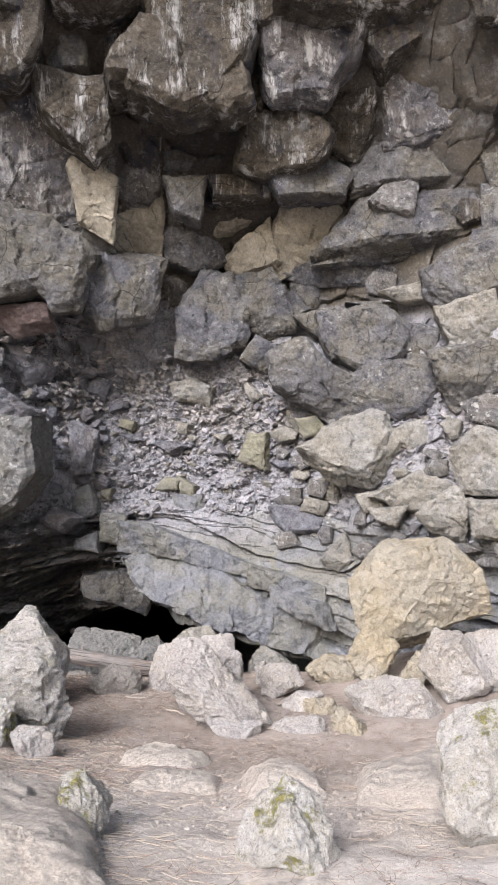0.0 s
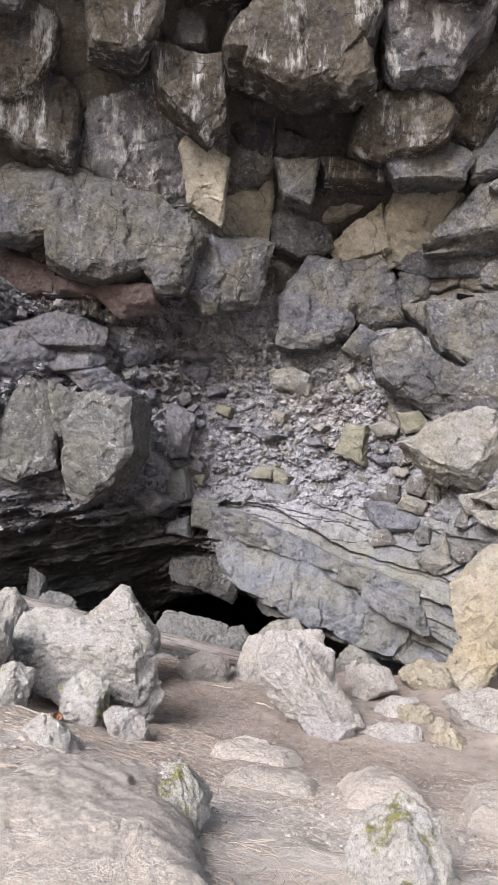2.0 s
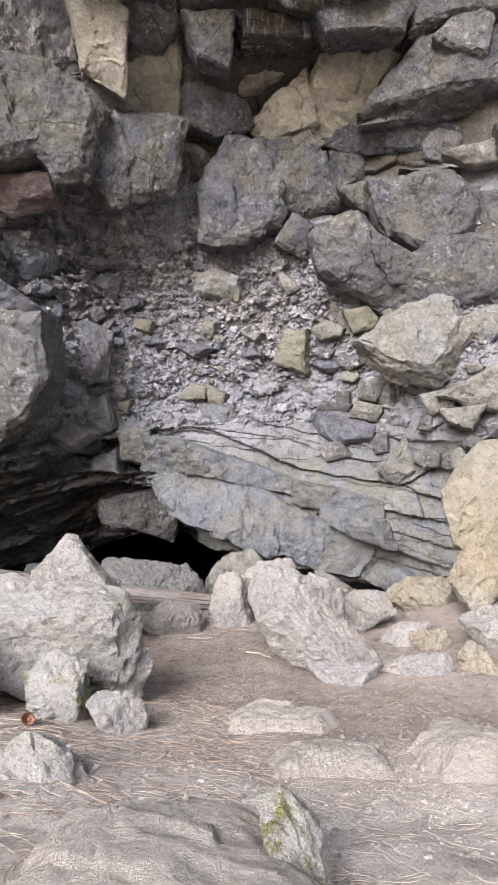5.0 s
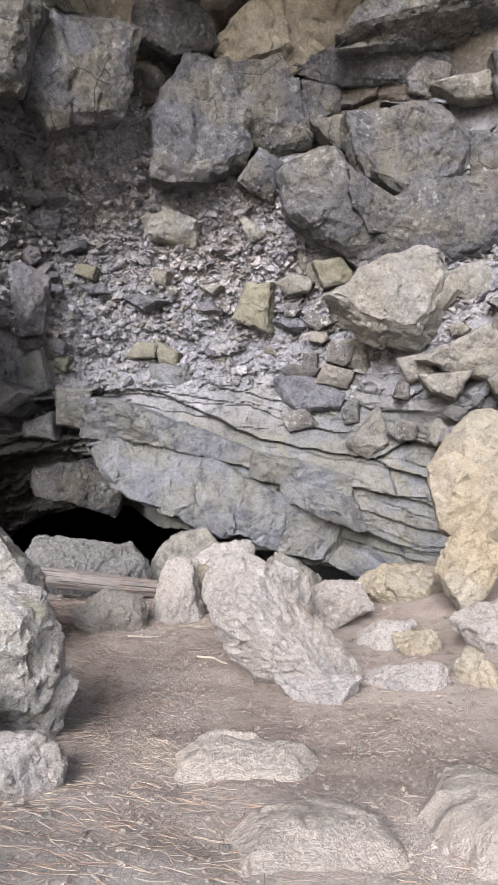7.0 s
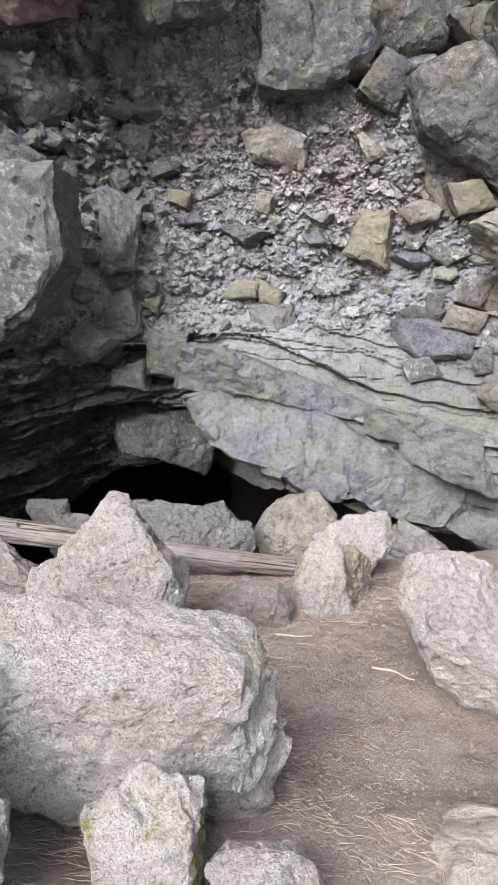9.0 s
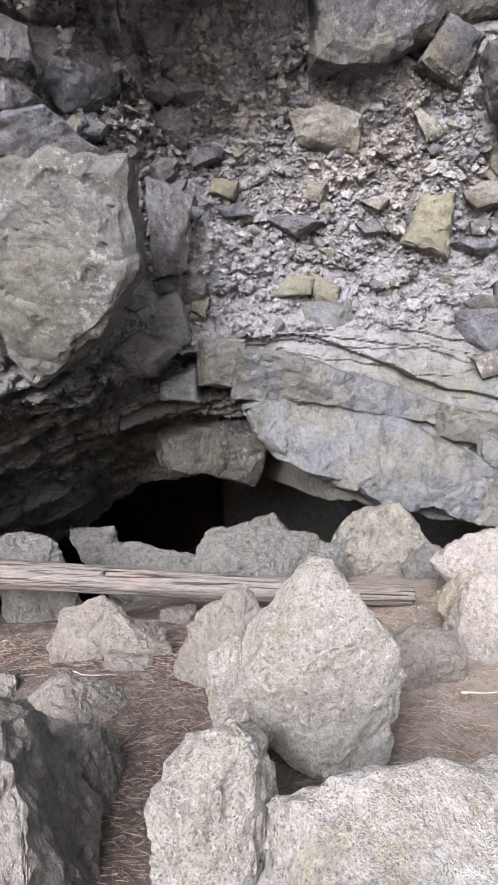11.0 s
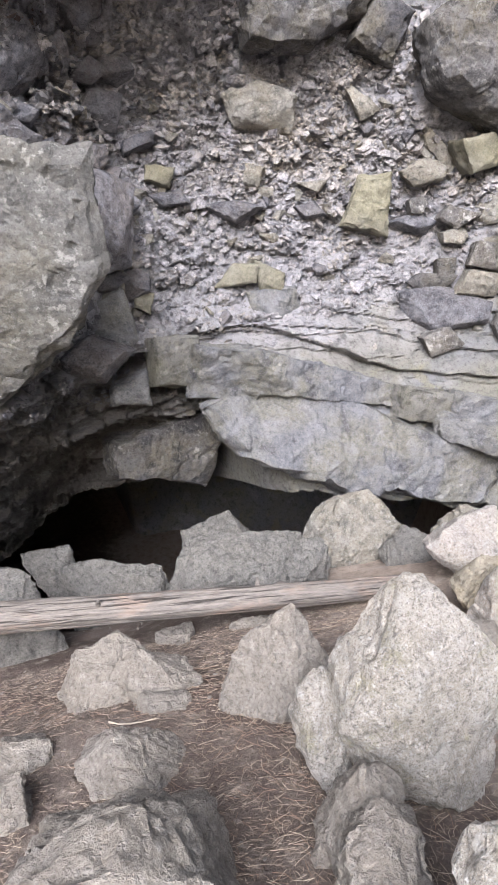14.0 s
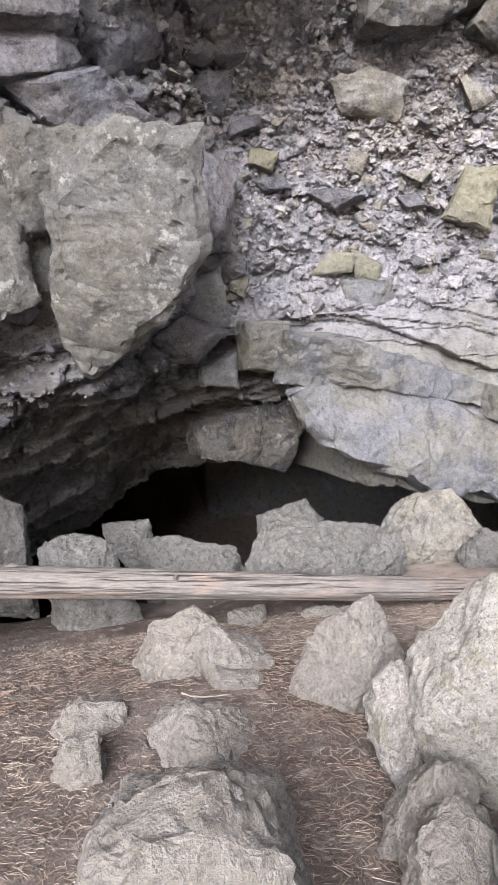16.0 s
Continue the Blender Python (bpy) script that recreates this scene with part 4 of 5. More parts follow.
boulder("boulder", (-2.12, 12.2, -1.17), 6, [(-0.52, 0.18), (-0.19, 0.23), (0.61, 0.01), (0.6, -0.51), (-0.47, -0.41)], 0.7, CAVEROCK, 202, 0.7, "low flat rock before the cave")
boulder("boulder", (-1.7, 9.6, -1.04), 5, [(-0.36, 0.0), (-0.04, 0.21), (0.31, 0.11), (0.34, -0.21), (-0.24, -0.19)], 0.5, DUSTROCK, 203, 0.7, "small grey block beside the log")

# ---- stones of the cliff ----
wall_stone("stone", (-0.87, 11.0, 8.09), 2, [(-0.74, 0.74), (0.13, 1.17), (1.00, 0.97), (1.18, 0.52), (0.83, -0.37), (0.96, -0.95), (-0.03, -1.17), (-0.90, -0.92), (-1.18, -0.69), (-0.65, 0.10)], 1.80, UMBER, 301, 0.93)
wall_stone("stone", (0.97, 11.2, 8.03), -5, [(-0.66, 0.66), (0.66, 0.55), (0.79, 0.14), (0.22, -0.66), (-0.61, -0.65), (-0.79, -0.02)], 1.60, STREAKED, 302, 0.93)
wall_stone("stone", (2.27, 11.3, 8.22), -10, [(-0.49, 0.47), (0.34, 0.50), (0.52, -0.10), (-0.15, -0.50), (-0.52, -0.08)], 1.50, UMBER, 303, 0.93)
wall_stone("stone", (2.84, 11.7, 7.72), -12, [(-0.67, 0.22), (0.67, 0.81), (0.65, -0.75), (-0.65, -0.81)], 1.40, STREAKED, 304, 0.93)
wall_stone("stone", (1.58, 12.1, 7.59), -7, [(-0.24, 0.64), (0.25, 0.73), (0.62, 0.09), (0.26, -0.73), (-0.30, -0.51), (-0.62, 0.01)], 1.20, UMBER, 305, 0.93)
wall_stone("stone", (0.57, 12.0, 7.01), -3, [(-0.60, 0.39), (0.34, 0.54), (0.80, 0.05), (0.52, -0.39), (-0.31, -0.54), (-0.80, -0.34)], 1.30, UMBER, 306, 0.93)
wall_stone("stone", (-2.70, 11.1, 6.98), 10, [(-0.63, 0.62), (0.48, 0.56), (0.63, -0.25), (0.36, -0.62), (-0.40, -0.06)], 1.30, UMBER, 307, 0.93)
wall_stone("stone", (-3.58, 10.4, 7.74), 14, [(-0.57, 0.39), (0.57, 0.54), (0.53, -0.06), (0.25, -0.54), (-0.43, -0.47)], 1.40, UMBER, 308, 0.93)
wall_stone("stone", (-1.93, 11.4, 8.20), 7, [(-0.37, 0.53), (0.29, 0.71), (0.37, 0.05), (0.01, -0.71), (-0.33, -0.52)], 1.20, UMBER, 309, 0.93)
wall_stone("stone", (-3.63, 10.1, 8.27), 15, [(-0.71, 0.27), (0.68, 0.32), (0.71, -0.20), (0.04, -0.32), (-0.61, -0.24)], 1.40, UMBER, 310, 0.93)
wall_stone("stone", (-2.22, 10.3, 8.54), 8, [(-0.67, 0.36), (0.62, 0.33), (0.67, -0.10), (0.13, -0.36), (-0.57, -0.31)], 1.40, UMBER, 311, 0.93)
wall_stone("stone", (0.92, 10.4, 8.56), -5, [(-0.59, 0.43), (0.51, 0.40), (0.59, -0.43), (-0.14, -0.35), (-0.55, -0.25)], 1.40, UMBER, 312, 0.93)
wall_stone("stone", (2.36, 10.6, 8.71), -11, [(-0.82, 0.40), (0.82, 0.36), (0.81, -0.33), (0.08, -0.40), (-0.74, -0.40)], 1.40, UMBER, 313, 0.93)
wall_stone("stone", (2.65, 12.2, 6.73), -11, [(-0.95, 0.08), (-0.39, 0.36), (0.94, 0.42), (0.93, -0.35), (-0.88, -0.42)], 1.20, BASALT, 314, 0.93)
wall_stone("stone", (-1.92, 12.6, 7.24), 6, [(-0.38, 0.56), (0.37, 0.35), (0.42, -0.56), (-0.07, -0.41), (-0.42, -0.10)], 1.00, UMBER, 315, 0.93)
wall_stone("stone", (-1.11, 12.4, 6.22), 3, [(-0.36, 0.37), (0.36, 0.37), (0.27, -0.37), (-0.16, -0.22)], 0.90, BASALT, 316, 0.93)
wall_stone("stone", (-0.17, 12.6, 6.53), 0, [(-0.54, 0.13), (0.54, 0.22), (0.54, -0.18), (-0.44, -0.22)], 0.90, UMBER, 317, 0.93)
wall_stone("stone", (1.02, 12.3, 6.53), -5, [(-0.71, -0.00), (0.38, 0.33), (0.71, 0.13), (0.57, -0.28), (-0.47, -0.33)], 1.00, BASALT, 318, 0.93)
wall_stone("stone", (-2.56, 12.0, 6.13), 9, [(-0.24, 0.70), (0.38, 0.26), (0.32, -0.70), (-0.23, -0.41), (-0.38, 0.36)], 1.00, TAN, 319, 0.93)
wall_stone("stone", (-3.74, 11.9, 6.61), 13, [(-0.82, 0.97), (0.23, 0.86), (0.81, 0.22), (0.92, -0.83), (0.46, -0.97), (-0.92, -0.62)], 1.50, STREAKED, 1, 0.93)
wall_stone("stone", (-5.06, 11.0, 6.54), 19, [(-0.64, 0.45), (0.04, 0.65), (0.64, 0.52), (0.62, -0.65), (0.10, -0.61), (-0.61, -0.23)], 1.30, UMBER, 320, 0.93)
wall_stone("stone", (-5.09, 10.6, 7.22), 19, [(-0.48, 0.69), (0.48, 0.67), (0.43, 0.03), (0.17, -0.46), (-0.40, -0.69)], 1.30, UMBER, 321, 0.93)
wall_stone("stone", (-5.17, 11.4, 5.46), 18, [(-0.68, 0.70), (0.04, 0.61), (0.68, 0.18), (0.24, -0.56), (-0.61, -0.70)], 1.20, BASALT, 322, 0.93)
wall_stone("stone", (-5.44, 11.9, 4.47), 19, [(-0.56, 0.27), (0.27, 0.46), (0.56, 0.10), (0.50, -0.39), (-0.52, -0.46)], 1.00, RED, 323, 0.93)
wall_stone("stone", (-2.78, 12.2, 6.1), 12, [(-0.39, 1.11), (0.48, 0.6), (0.51, -0.69), (0.12, -0.68), (-0.53, -0.49), (-0.18, 0.14)], 1.04, BASALT, 2, 0.85)
wall_stone("stone", (-2.04, 13.1, 6.13), 8, [(-0.42, 0.56), (0.46, 0.57), (0.42, -0.59), (-0.46, -0.55)], 0.95, TAN, 3, 0.92)
wall_stone("stone", (-4.04, 11.8, 5.08), 18, [(-0.98, 0.14), (-0.52, 0.88), (0.83, 0.63), (0.95, 0.2), (0.71, -0.52), (-0.03, -0.8), (-0.88, -0.51)], 1.46, BASALT, 4, 0.85)
wall_stone("stone", (-3.02, 12.0, 4.81), 13, [(-0.18, 0.83), (0.57, 0.41), (0.24, -0.49), (-0.18, -0.58), (-0.45, -0.17)], 1.02, BASALT, 5, 0.75)
wall_stone("stone", (-2.27, 12.8, 4.72), 9, [(-0.31, 0.69), (0.76, 0.61), (0.53, -0.43), (-0.33, -0.65), (-0.66, -0.21)], 1.23, BASALT, 6, 0.75)
wall_stone("stone", (-1.03, 13.5, 5.65), 3, [(-0.6, 0.47), (0.48, 0.18), (0.6, -0.14), (-0.02, -0.33), (-0.46, -0.18)], 0.87, BASALT, 7, 0.75)
wall_stone("stone", (2.43, 12.2, 6.17), -11, [(-0.41, -0.07), (0.03, 0.4), (0.37, 0.18), (0.28, -0.33), (-0.27, -0.18)], 0.83, PALE, 16, 0.75)
wall_stone("stone", (3.27, 12.2, 6.05), -15, [(-0.44, 0.28), (0.52, 0.18), (0.56, -0.18), (-0.16, -0.19), (-0.5, -0.08)], 0.66, BASALT, 17, 0.75)
wall_stone("stone", (1.07, 13.5, 5.96), -5, [(-0.7, -0.54), (-0.37, 0.7), (0.63, 0.7), (0.74, 0.36), (0.18, -0.5), (-0.48, -0.71)], 1.28, TAN, 18, 0.93)
wall_stone("stone", (0.07, 13.6, 5.67), 0, [(-0.53, -0.11), (0.36, 0.66), (0.53, -0.16), (-0.36, -0.38)], 1.04, TAN, 19, 0.92)
wall_stone("stone", (-0.16, 13.7, 6.45), 1, [(-0.63, 0.3), (0.61, 0.36), (0.52, -0.16), (-0.51, -0.5)], 0.92, TAN, 20, 0.9)
wall_stone("stone", (2.39, 12.7, 5.6), -11, [(-1.29, -0.3), (-0.44, 0.49), (0.79, 0.46), (1.47, -0.14), (0.17, -0.24), (-0.76, -0.27)], 1.6, BASALT, 21, 0.75, (0, 0.2))
wall_stone("stone", (2.32, 13.4, 5.33), -10, [(-1.82, 0.03), (-0.71, 0.26), (1.76, 0.33), (1.43, -0.1), (0.37, -0.34), (-1.15, -0.19)], 1.2, BASALT, 22, 0.75)
wall_stone("stone", (3.95, 11.6, 6.55), -19, [(-0.34, 0.48), (0.21, 0.3), (0.2, -0.38), (-0.07, -0.39)], 0.71, BASALT, 36, 0.75)
wall_stone("stone", (3.98, 11.7, 5.75), -19, [(-0.21, 0.46), (0.2, 0.4), (0.18, -0.48), (-0.18, -0.38)], 0.62, BASALT, 37, 0.75)
wall_stone("stone", (-4.47, 12.0, 4.34), 20, [(-0.6, 0.06), (0.04, 0.24), (0.63, 0.12), (0.36, -0.21), (-0.4, -0.2)], 0.65, RED, 39, 0.75)
wall_stone("stone", (-3.67, 12.0, 4.12), 16, [(-0.66, 0.13), (-0.08, 0.08), (0.39, 0.23), (0.51, -0.15), (-0.15, -0.31)], 0.71, RED, 40, 0.75)
wall_stone("stone", (-4.78, 12.04, 3.57), 21, [(-0.82, 0.06), (-0.1, 0.39), (0.74, 0.15), (0.63, -0.29), (-0.42, -0.33)], 0.83, CLINKER, 41, 0.75)
wall_stone("stone", (-3.81, 13.03, 3.55), 15, [(-0.61, 0.29), (0.32, 0.27), (0.46, -0.15), (-0.15, -0.4)], 0.8, CLINKER, 42, 0.75)
wall_stone("stone", (-3.71, 13.11, 4.17), 15, [(-0.32, 0.21), (0.15, 0.25), (0.29, -0.16), (-0.13, -0.31)], 0.72, CLINKER, 44, 0.75)
wall_stone("stone", (-4.67, 12.17, 3.12), 20, [(-0.76, 0.0), (-0.02, 0.28), (0.57, 0.14), (0.5, -0.17), (-0.27, -0.24)], 0.69, CLINKER, 45, 0.75)
wall_stone("stone", (-2.89, 13.67, 3.97), 11, [(-0.38, 0.16), (0.32, 0.32), (0.19, -0.23), (-0.14, -0.24)], 0.72, CLINKER, 47, 0.75)
wall_stone("stone", (-3.38, 13.36, 3.93), 13, [(-0.13, 0.34), (0.2, 0.15), (0.13, -0.29), (-0.2, -0.2)], 0.62, CLINKER, 48, 0.75)
wall_stone("stone", (-0.63, 13.6, 4.41), 3, [(-0.69, 0.05), (-0.23, 0.84), (0.33, 0.85), (0.66, 0.18), (0.55, -0.5), (0.05, -0.73), (-0.67, -0.68)], 1.24, BASALT, 49, 0.85)
wall_stone("stone", (0.34, 13.6, 4.46), -1, [(-0.42, 0.33), (0.3, 0.5), (0.52, -0.23), (-0.03, -0.36), (-0.37, -0.23)], 0.92, BASALT, 50, 0.75)
wall_stone("stone", (0.15, 13.6, 5.11), -1, [(-0.5, 0.1), (0.28, 0.27), (0.5, -0.13), (-0.28, -0.24)], 0.69, BASALT, 51, 0.75)
wall_stone("stone", (1.08, 13.9, 4.9), -4, [(-0.3, 0.3), (0.21, 0.29), (0.27, -0.3), (-0.18, -0.29)], 0.72, BASALT, 52, 0.75)
wall_stone("stone", (1.37, 13.4, 4.38), -6, [(-0.53, 0.05), (0.18, 0.2), (0.5, 0.03), (-0.15, -0.29)], 0.67, BASALT, 53, 0.75)
wall_stone("stone", (2.09, 12.8, 3.9), -9, [(-0.92, 0.49), (0.28, 0.58), (0.78, 0.17), (0.48, -0.35), (0.01, -0.56), (-0.66, -0.32)], 1.2, BASALT, 54, 0.75)
wall_stone("stone", (2.78, 13.0, 4.45), -12, [(-1.03, 0.19), (0.54, 0.17), (0.64, -0.2), (0.12, -0.23), (-0.3, 0.08)], 0.63, BASALT, 55, 0.75)
wall_stone("stone", (0.97, 12.9, 3.17), -4, [(-0.68, 0.47), (0.01, 0.76), (0.53, 0.03), (0.63, -0.81), (0.01, -0.38), (-0.52, -0.06)], 1.0, BASALT, 56, 0.75)
wall_stone("stone", (1.56, 12.6, 3.12), -7, [(-0.42, 0.48), (0.49, -0.06), (0.38, -0.21), (-0.13, -0.25), (-0.33, 0.05)], 0.83, BASALT, 57, 0.75)
wall_stone("stone", (2.27, 12.6, 2.91), -10, [(-0.87, 0.08), (-0.25, 0.49), (0.65, 0.56), (0.94, 0.04), (0.64, -0.35), (-0.36, -0.5), (-0.77, -0.33)], 1.1, BASALT, 58, 0.75)
wall_stone("stone", (1.85, 12.3, 1.92), -9, [(-0.92, -0.12), (-0.17, 0.36), (0.47, 0.63), (0.66, 0.17), (0.21, -0.54), (-0.28, -0.5)], 1.0, GREYTAN, 59, 0.7, (-0.1, 0.25))
wall_stone("stone", (3.5, 12.0, 4.79), -16, [(-0.66, 0.13), (-0.17, 0.39), (0.77, 0.56), (0.75, -0.28), (-0.18, -0.53), (-0.56, -0.28)], 1.2, BASALT, 60, 0.75)
wall_stone("stone", (2.86, 12.4, 4.65), -13, [(-0.65, 0.04), (0.3, 0.22), (0.54, -0.11), (-0.2, -0.16)], 0.6, GREYTAN, 61, 0.75)
wall_stone("stone", (3.59, 11.8, 3.99), -17, [(-0.57, 0.22), (0.32, 0.46), (0.57, -0.24), (-0.34, -0.43)], 1.0, GREYTAN, 62, 0.75)
wall_stone("stone", (3.02, 12.6, 3.86), -13, [(-0.22, 0.31), (0.28, 0.18), (0.17, -0.18), (-0.23, -0.32)], 0.69, BASALT, 63, 0.75)
wall_stone("stone", (3.56, 11.7, 3.14), -17, [(-0.67, 0.32), (0.3, 0.47), (0.56, 0.26), (0.56, -0.31), (-0.26, -0.56), (-0.53, -0.17)], 1.0, BASALT, 64, 0.75)
wall_stone("stone", (3.71, 11.4, 2.56), -18, [(-0.4, 0.12), (0.04, 0.24), (0.3, 0.1), (0.3, -0.28), (-0.23, -0.17)], 0.69, PALE, 65, 0.75)
wall_stone("stone", (3.58, 11.0, 1.78), -18, [(-0.53, 0.18), (-0.14, 0.49), (0.53, 0.25), (0.52, -0.46), (-0.41, -0.46)], 1.0, GREYTAN, 66, 0.75)
wall_stone("stone", (2.76, 11.9, 1.26), -13, [(-0.82, -0.01), (-0.05, 0.4), (0.5, 0.19), (0.4, -0.34), (-0.06, -0.24)], 0.84, GREYTAN, 67, 0.75)
wall_stone("stone", (3.07, 11.4, 0.94), -15, [(-0.46, 0.02), (0.09, 0.46), (0.37, 0.17), (0.21, -0.38), (-0.23, -0.25)], 0.9, GREYTAN, 68, 0.75)
wall_stone("stone", (3.59, 10.8, 0.93), -18, [(-0.36, 0.28), (0.34, 0.29), (0.33, -0.32), (-0.33, -0.24)], 0.75, GREYTAN, 69, 0.75)
wall_stone("stone", (2.85, 12.5, 2.26), -13, [(-0.49, 0.03), (0.21, 0.33), (0.35, -0.08), (-0.08, -0.28)], 0.75, GREYTAN, 70, 0.75)
wall_stone("stone", (0.22, 13.6, 3.81), -1, [(-0.36, -0.1), (-0.08, 0.33), (0.31, 0.11), (0.14, -0.34)], 0.79, BASALT, 71, 0.75)
wall_stone("stone", (1.11, 13.2, 2.47), -5, [(-0.28, 0.13), (0.1, 0.17), (0.31, -0.1), (-0.12, -0.2)], 0.59, YELLOW, 72, 0.75)
wall_stone("stone", (2.22, 11.9, 0.93), -11, [(-0.3, 0.11), (0.32, 0.16), (0.13, -0.18), (-0.16, -0.08)], 0.57, GREYTAN, 73, 0.75)
wall_stone("stone", (1.57, 12.9, 0.22), -7, [(-0.32, -0.06), (0.1, 0.4), (0.24, -0.06), (-0.01, -0.27)], 0.72, GREYTAN, 74, 0.75)
wall_stone("stone", (-2.84, 13.91, 3.2), -9, [(-0.27, 0.03), (-0.01, 0.18), (0.25, 0.14), (0.14, -0.22), (-0.12, -0.14)], 0.62, CLINKER, 75, 0.75)
wall_stone("stone", (-2.47, 14.05, 2.91), -12, [(-0.2, 0.04), (0.18, 0.13), (0.19, -0.02), (-0.17, -0.14)], 0.52, CLINKER, 76, 0.75)
wall_stone("stone", (-1.04, 14.08, 3.19), -21, [(-0.4, 0.13), (0.01, 0.23), (0.39, 0.06), (0.3, -0.27), (-0.3, -0.16)], 0.68, GREYTAN, 77, 0.75)
wall_stone("stone", (0.09, 14.01, 3.23), -27, [(-0.24, 0.36), (0.26, -0.15), (0.05, -0.23), (-0.06, 0.02)], 0.69, GREYTAN, 78, 0.75)
wall_stone("stone", (0.94, 13.66, 2.56), -33, [(-0.18, 0.4), (0.19, -0.13), (0.12, -0.32), (-0.13, 0.04)], 0.59, GREYTAN, 79, 0.75)
wall_stone("stone", (1.17, 13.53, 2.53), -35, [(-0.17, 0.18), (0.24, -0.08), (-0.08, -0.1)], 0.53, YELLOW, 80, 0.75)
wall_stone("stone", (0.18, 14.0, 2.07), -28, [(-0.35, -0.21), (-0.1, 0.29), (0.27, 0.3), (0.17, -0.38)], 0.76, YELLOW, 81, 0.75)
wall_stone("stone", (-1.46, 14.09, 1.45), -18, [(-0.3, -0.11), (-0.06, 0.12), (0.21, 0.08), (0.16, -0.1)], 0.5, YELLOW, 82, 0.75)
wall_stone("stone", (-1.12, 14.08, 1.35), -20, [(-0.16, 0.22), (0.17, 0.05), (0.12, -0.15), (-0.13, -0.14)], 0.57, YELLOW, 83, 0.75)
wall_stone("stone", (-2.28, 14.08, 2.57), -13, [(-0.13, 0.11), (0.18, 0.05), (0.1, -0.13), (-0.15, -0.04)], 0.5, YELLOW, 84, 0.75)
wall_stone("stone", (-2.64, 13.98, 1.28), -11, [(-0.07, 0.11), (0.12, 0.08), (0.05, -0.14), (-0.1, -0.05)], 0.49, YELLOW, 85, 0.75)
wall_stone("stone", (-2.91, 13.85, 1.63), -9, [(-0.08, 0.22), (0.07, 0.21), (0.06, -0.22), (-0.05, -0.22)], 0.45, GREYTAN, 86, 0.75)
wall_stone("stone", (-1.19, 14.08, 2.49), -20, [(-0.07, 0.13), (0.13, 0.07), (0.03, -0.13), (-0.1, -0.06)], 0.5, GREYTAN, 87, 0.75)
wall_stone("stone", (-0.47, 14.08, 2.35), -24, [(-0.19, 0.04), (0.15, 0.03), (0.04, -0.08)], 0.43, GREYTAN, 88, 0.75)
wall_stone("stone", (-1.46, 14.08, 2.16), -18, [(-0.38, 0.08), (0.03, 0.11), (0.35, -0.0), (-0.0, -0.18)], 0.54, CLINKER, 89, 0.75)
wall_stone("stone", (1.48, 13.33, 1.87), -37, [(-0.3, 0.19), (0.23, 0.12), (0.22, -0.15), (-0.17, -0.16)], 0.58, GREYTAN, 90, 0.75)
wall_stone("stone", (1.51, 13.31, 1.34), -37, [(-0.21, 0.19), (0.19, 0.21), (0.18, -0.25), (-0.16, -0.16)], 0.62, GREYTAN, 91, 0.75)
wall_stone("stone", (0.84, 13.59, 0.8), -33, [(-0.51, 0.26), (-0.02, 0.29), (0.58, 0.02), (0.51, -0.22), (-0.12, -0.31), (-0.46, -0.03)], 0.74, CLINKER, 92, 0.75)
wall_stone("stone", (-2.88, 13.88, 2.18), -9, [(-0.13, 0.13), (0.1, 0.16), (0.11, -0.14), (-0.07, -0.15)], 0.5, CLINKER, 93, 0.75)
wall_stone("stone", (-2.19, 14.09, 2.33), -13, [(-0.27, 0.06), (0.13, 0.1), (0.23, -0.07), (-0.1, -0.08)], 0.47, CLINKER, 94, 0.75)
wall_stone("stone", (-0.55, 14.09, 2.08), -24, [(-0.2, 0.06), (0.07, 0.11), (0.2, -0.07), (-0.07, -0.1)], 0.48, CLINKER, 95, 0.75)
wall_stone("stone", (0.66, 13.8, 1.81), -31, [(-0.33, 0.04), (0.02, 0.14), (0.29, -0.03), (0.01, -0.14)], 0.53, CLINKER, 96, 0.75)
wall_stone("stone", (-3.91, 12.15, 1.64), -3, [(-0.55, 0.4), (-0.01, 0.88), (0.6, 0.81), (0.6, -0.03), (0.25, -0.55), (-0.36, -0.92), (-0.55, -0.69)], 1.7, NOSE, 97, 0.8)
wall_stone("stone", (-5.35, 12.0, 1.76), 23, [(-0.48, -0.0), (-0.04, 0.96), (0.51, 0.82), (0.53, -0.47), (-0.06, -0.72), (-0.43, -0.57)], 1.4, NOSE, 98, 0.85)
wall_stone("stone", (-3.4, 13.2, 0.79), -7, [(-0.36, 0.06), (0.06, 0.27), (0.47, 0.06), (0.12, -0.21), (-0.28, -0.18)], 0.7, CLINKER, 99, 0.75)
wall_stone("stone", (-4.62, 12.1, 2.18), 20, [(-0.33, 0.5), (0.33, 0.31), (0.21, -0.34), (-0.21, -0.47)], 0.78, NOSE, 100, 0.75)
wall_stone("stone", (-5.99, 11.6, 1.82), 27, [(-0.43, 0.48), (0.26, 0.65), (0.43, -0.39), (-0.25, -0.72)], 1.3, NOSE, 101, 0.75)
wall_stone("stone", (-4.21, 12.2, 2.33), -1, [(-0.19, 0.21), (0.35, 0.22), (0.07, -0.15), (-0.22, -0.3)], 1.0, NOSE, 102, 0.85)
wall_stone("stone", (-2.98, 13.3, 2.08), -10, [(-0.19, 0.54), (0.27, 0.33), (0.13, -0.44), (-0.2, -0.46)], 0.8, CLINKER, 103, 0.75)
wall_stone("stone", (-4.62, 12.5, 1.37), 3, [(-0.15, 0.45), (0.19, 0.67), (0.22, -0.43), (-0.14, -0.61), (-0.12, -0.11)], 1.0, NOSE, 104, 0.85)
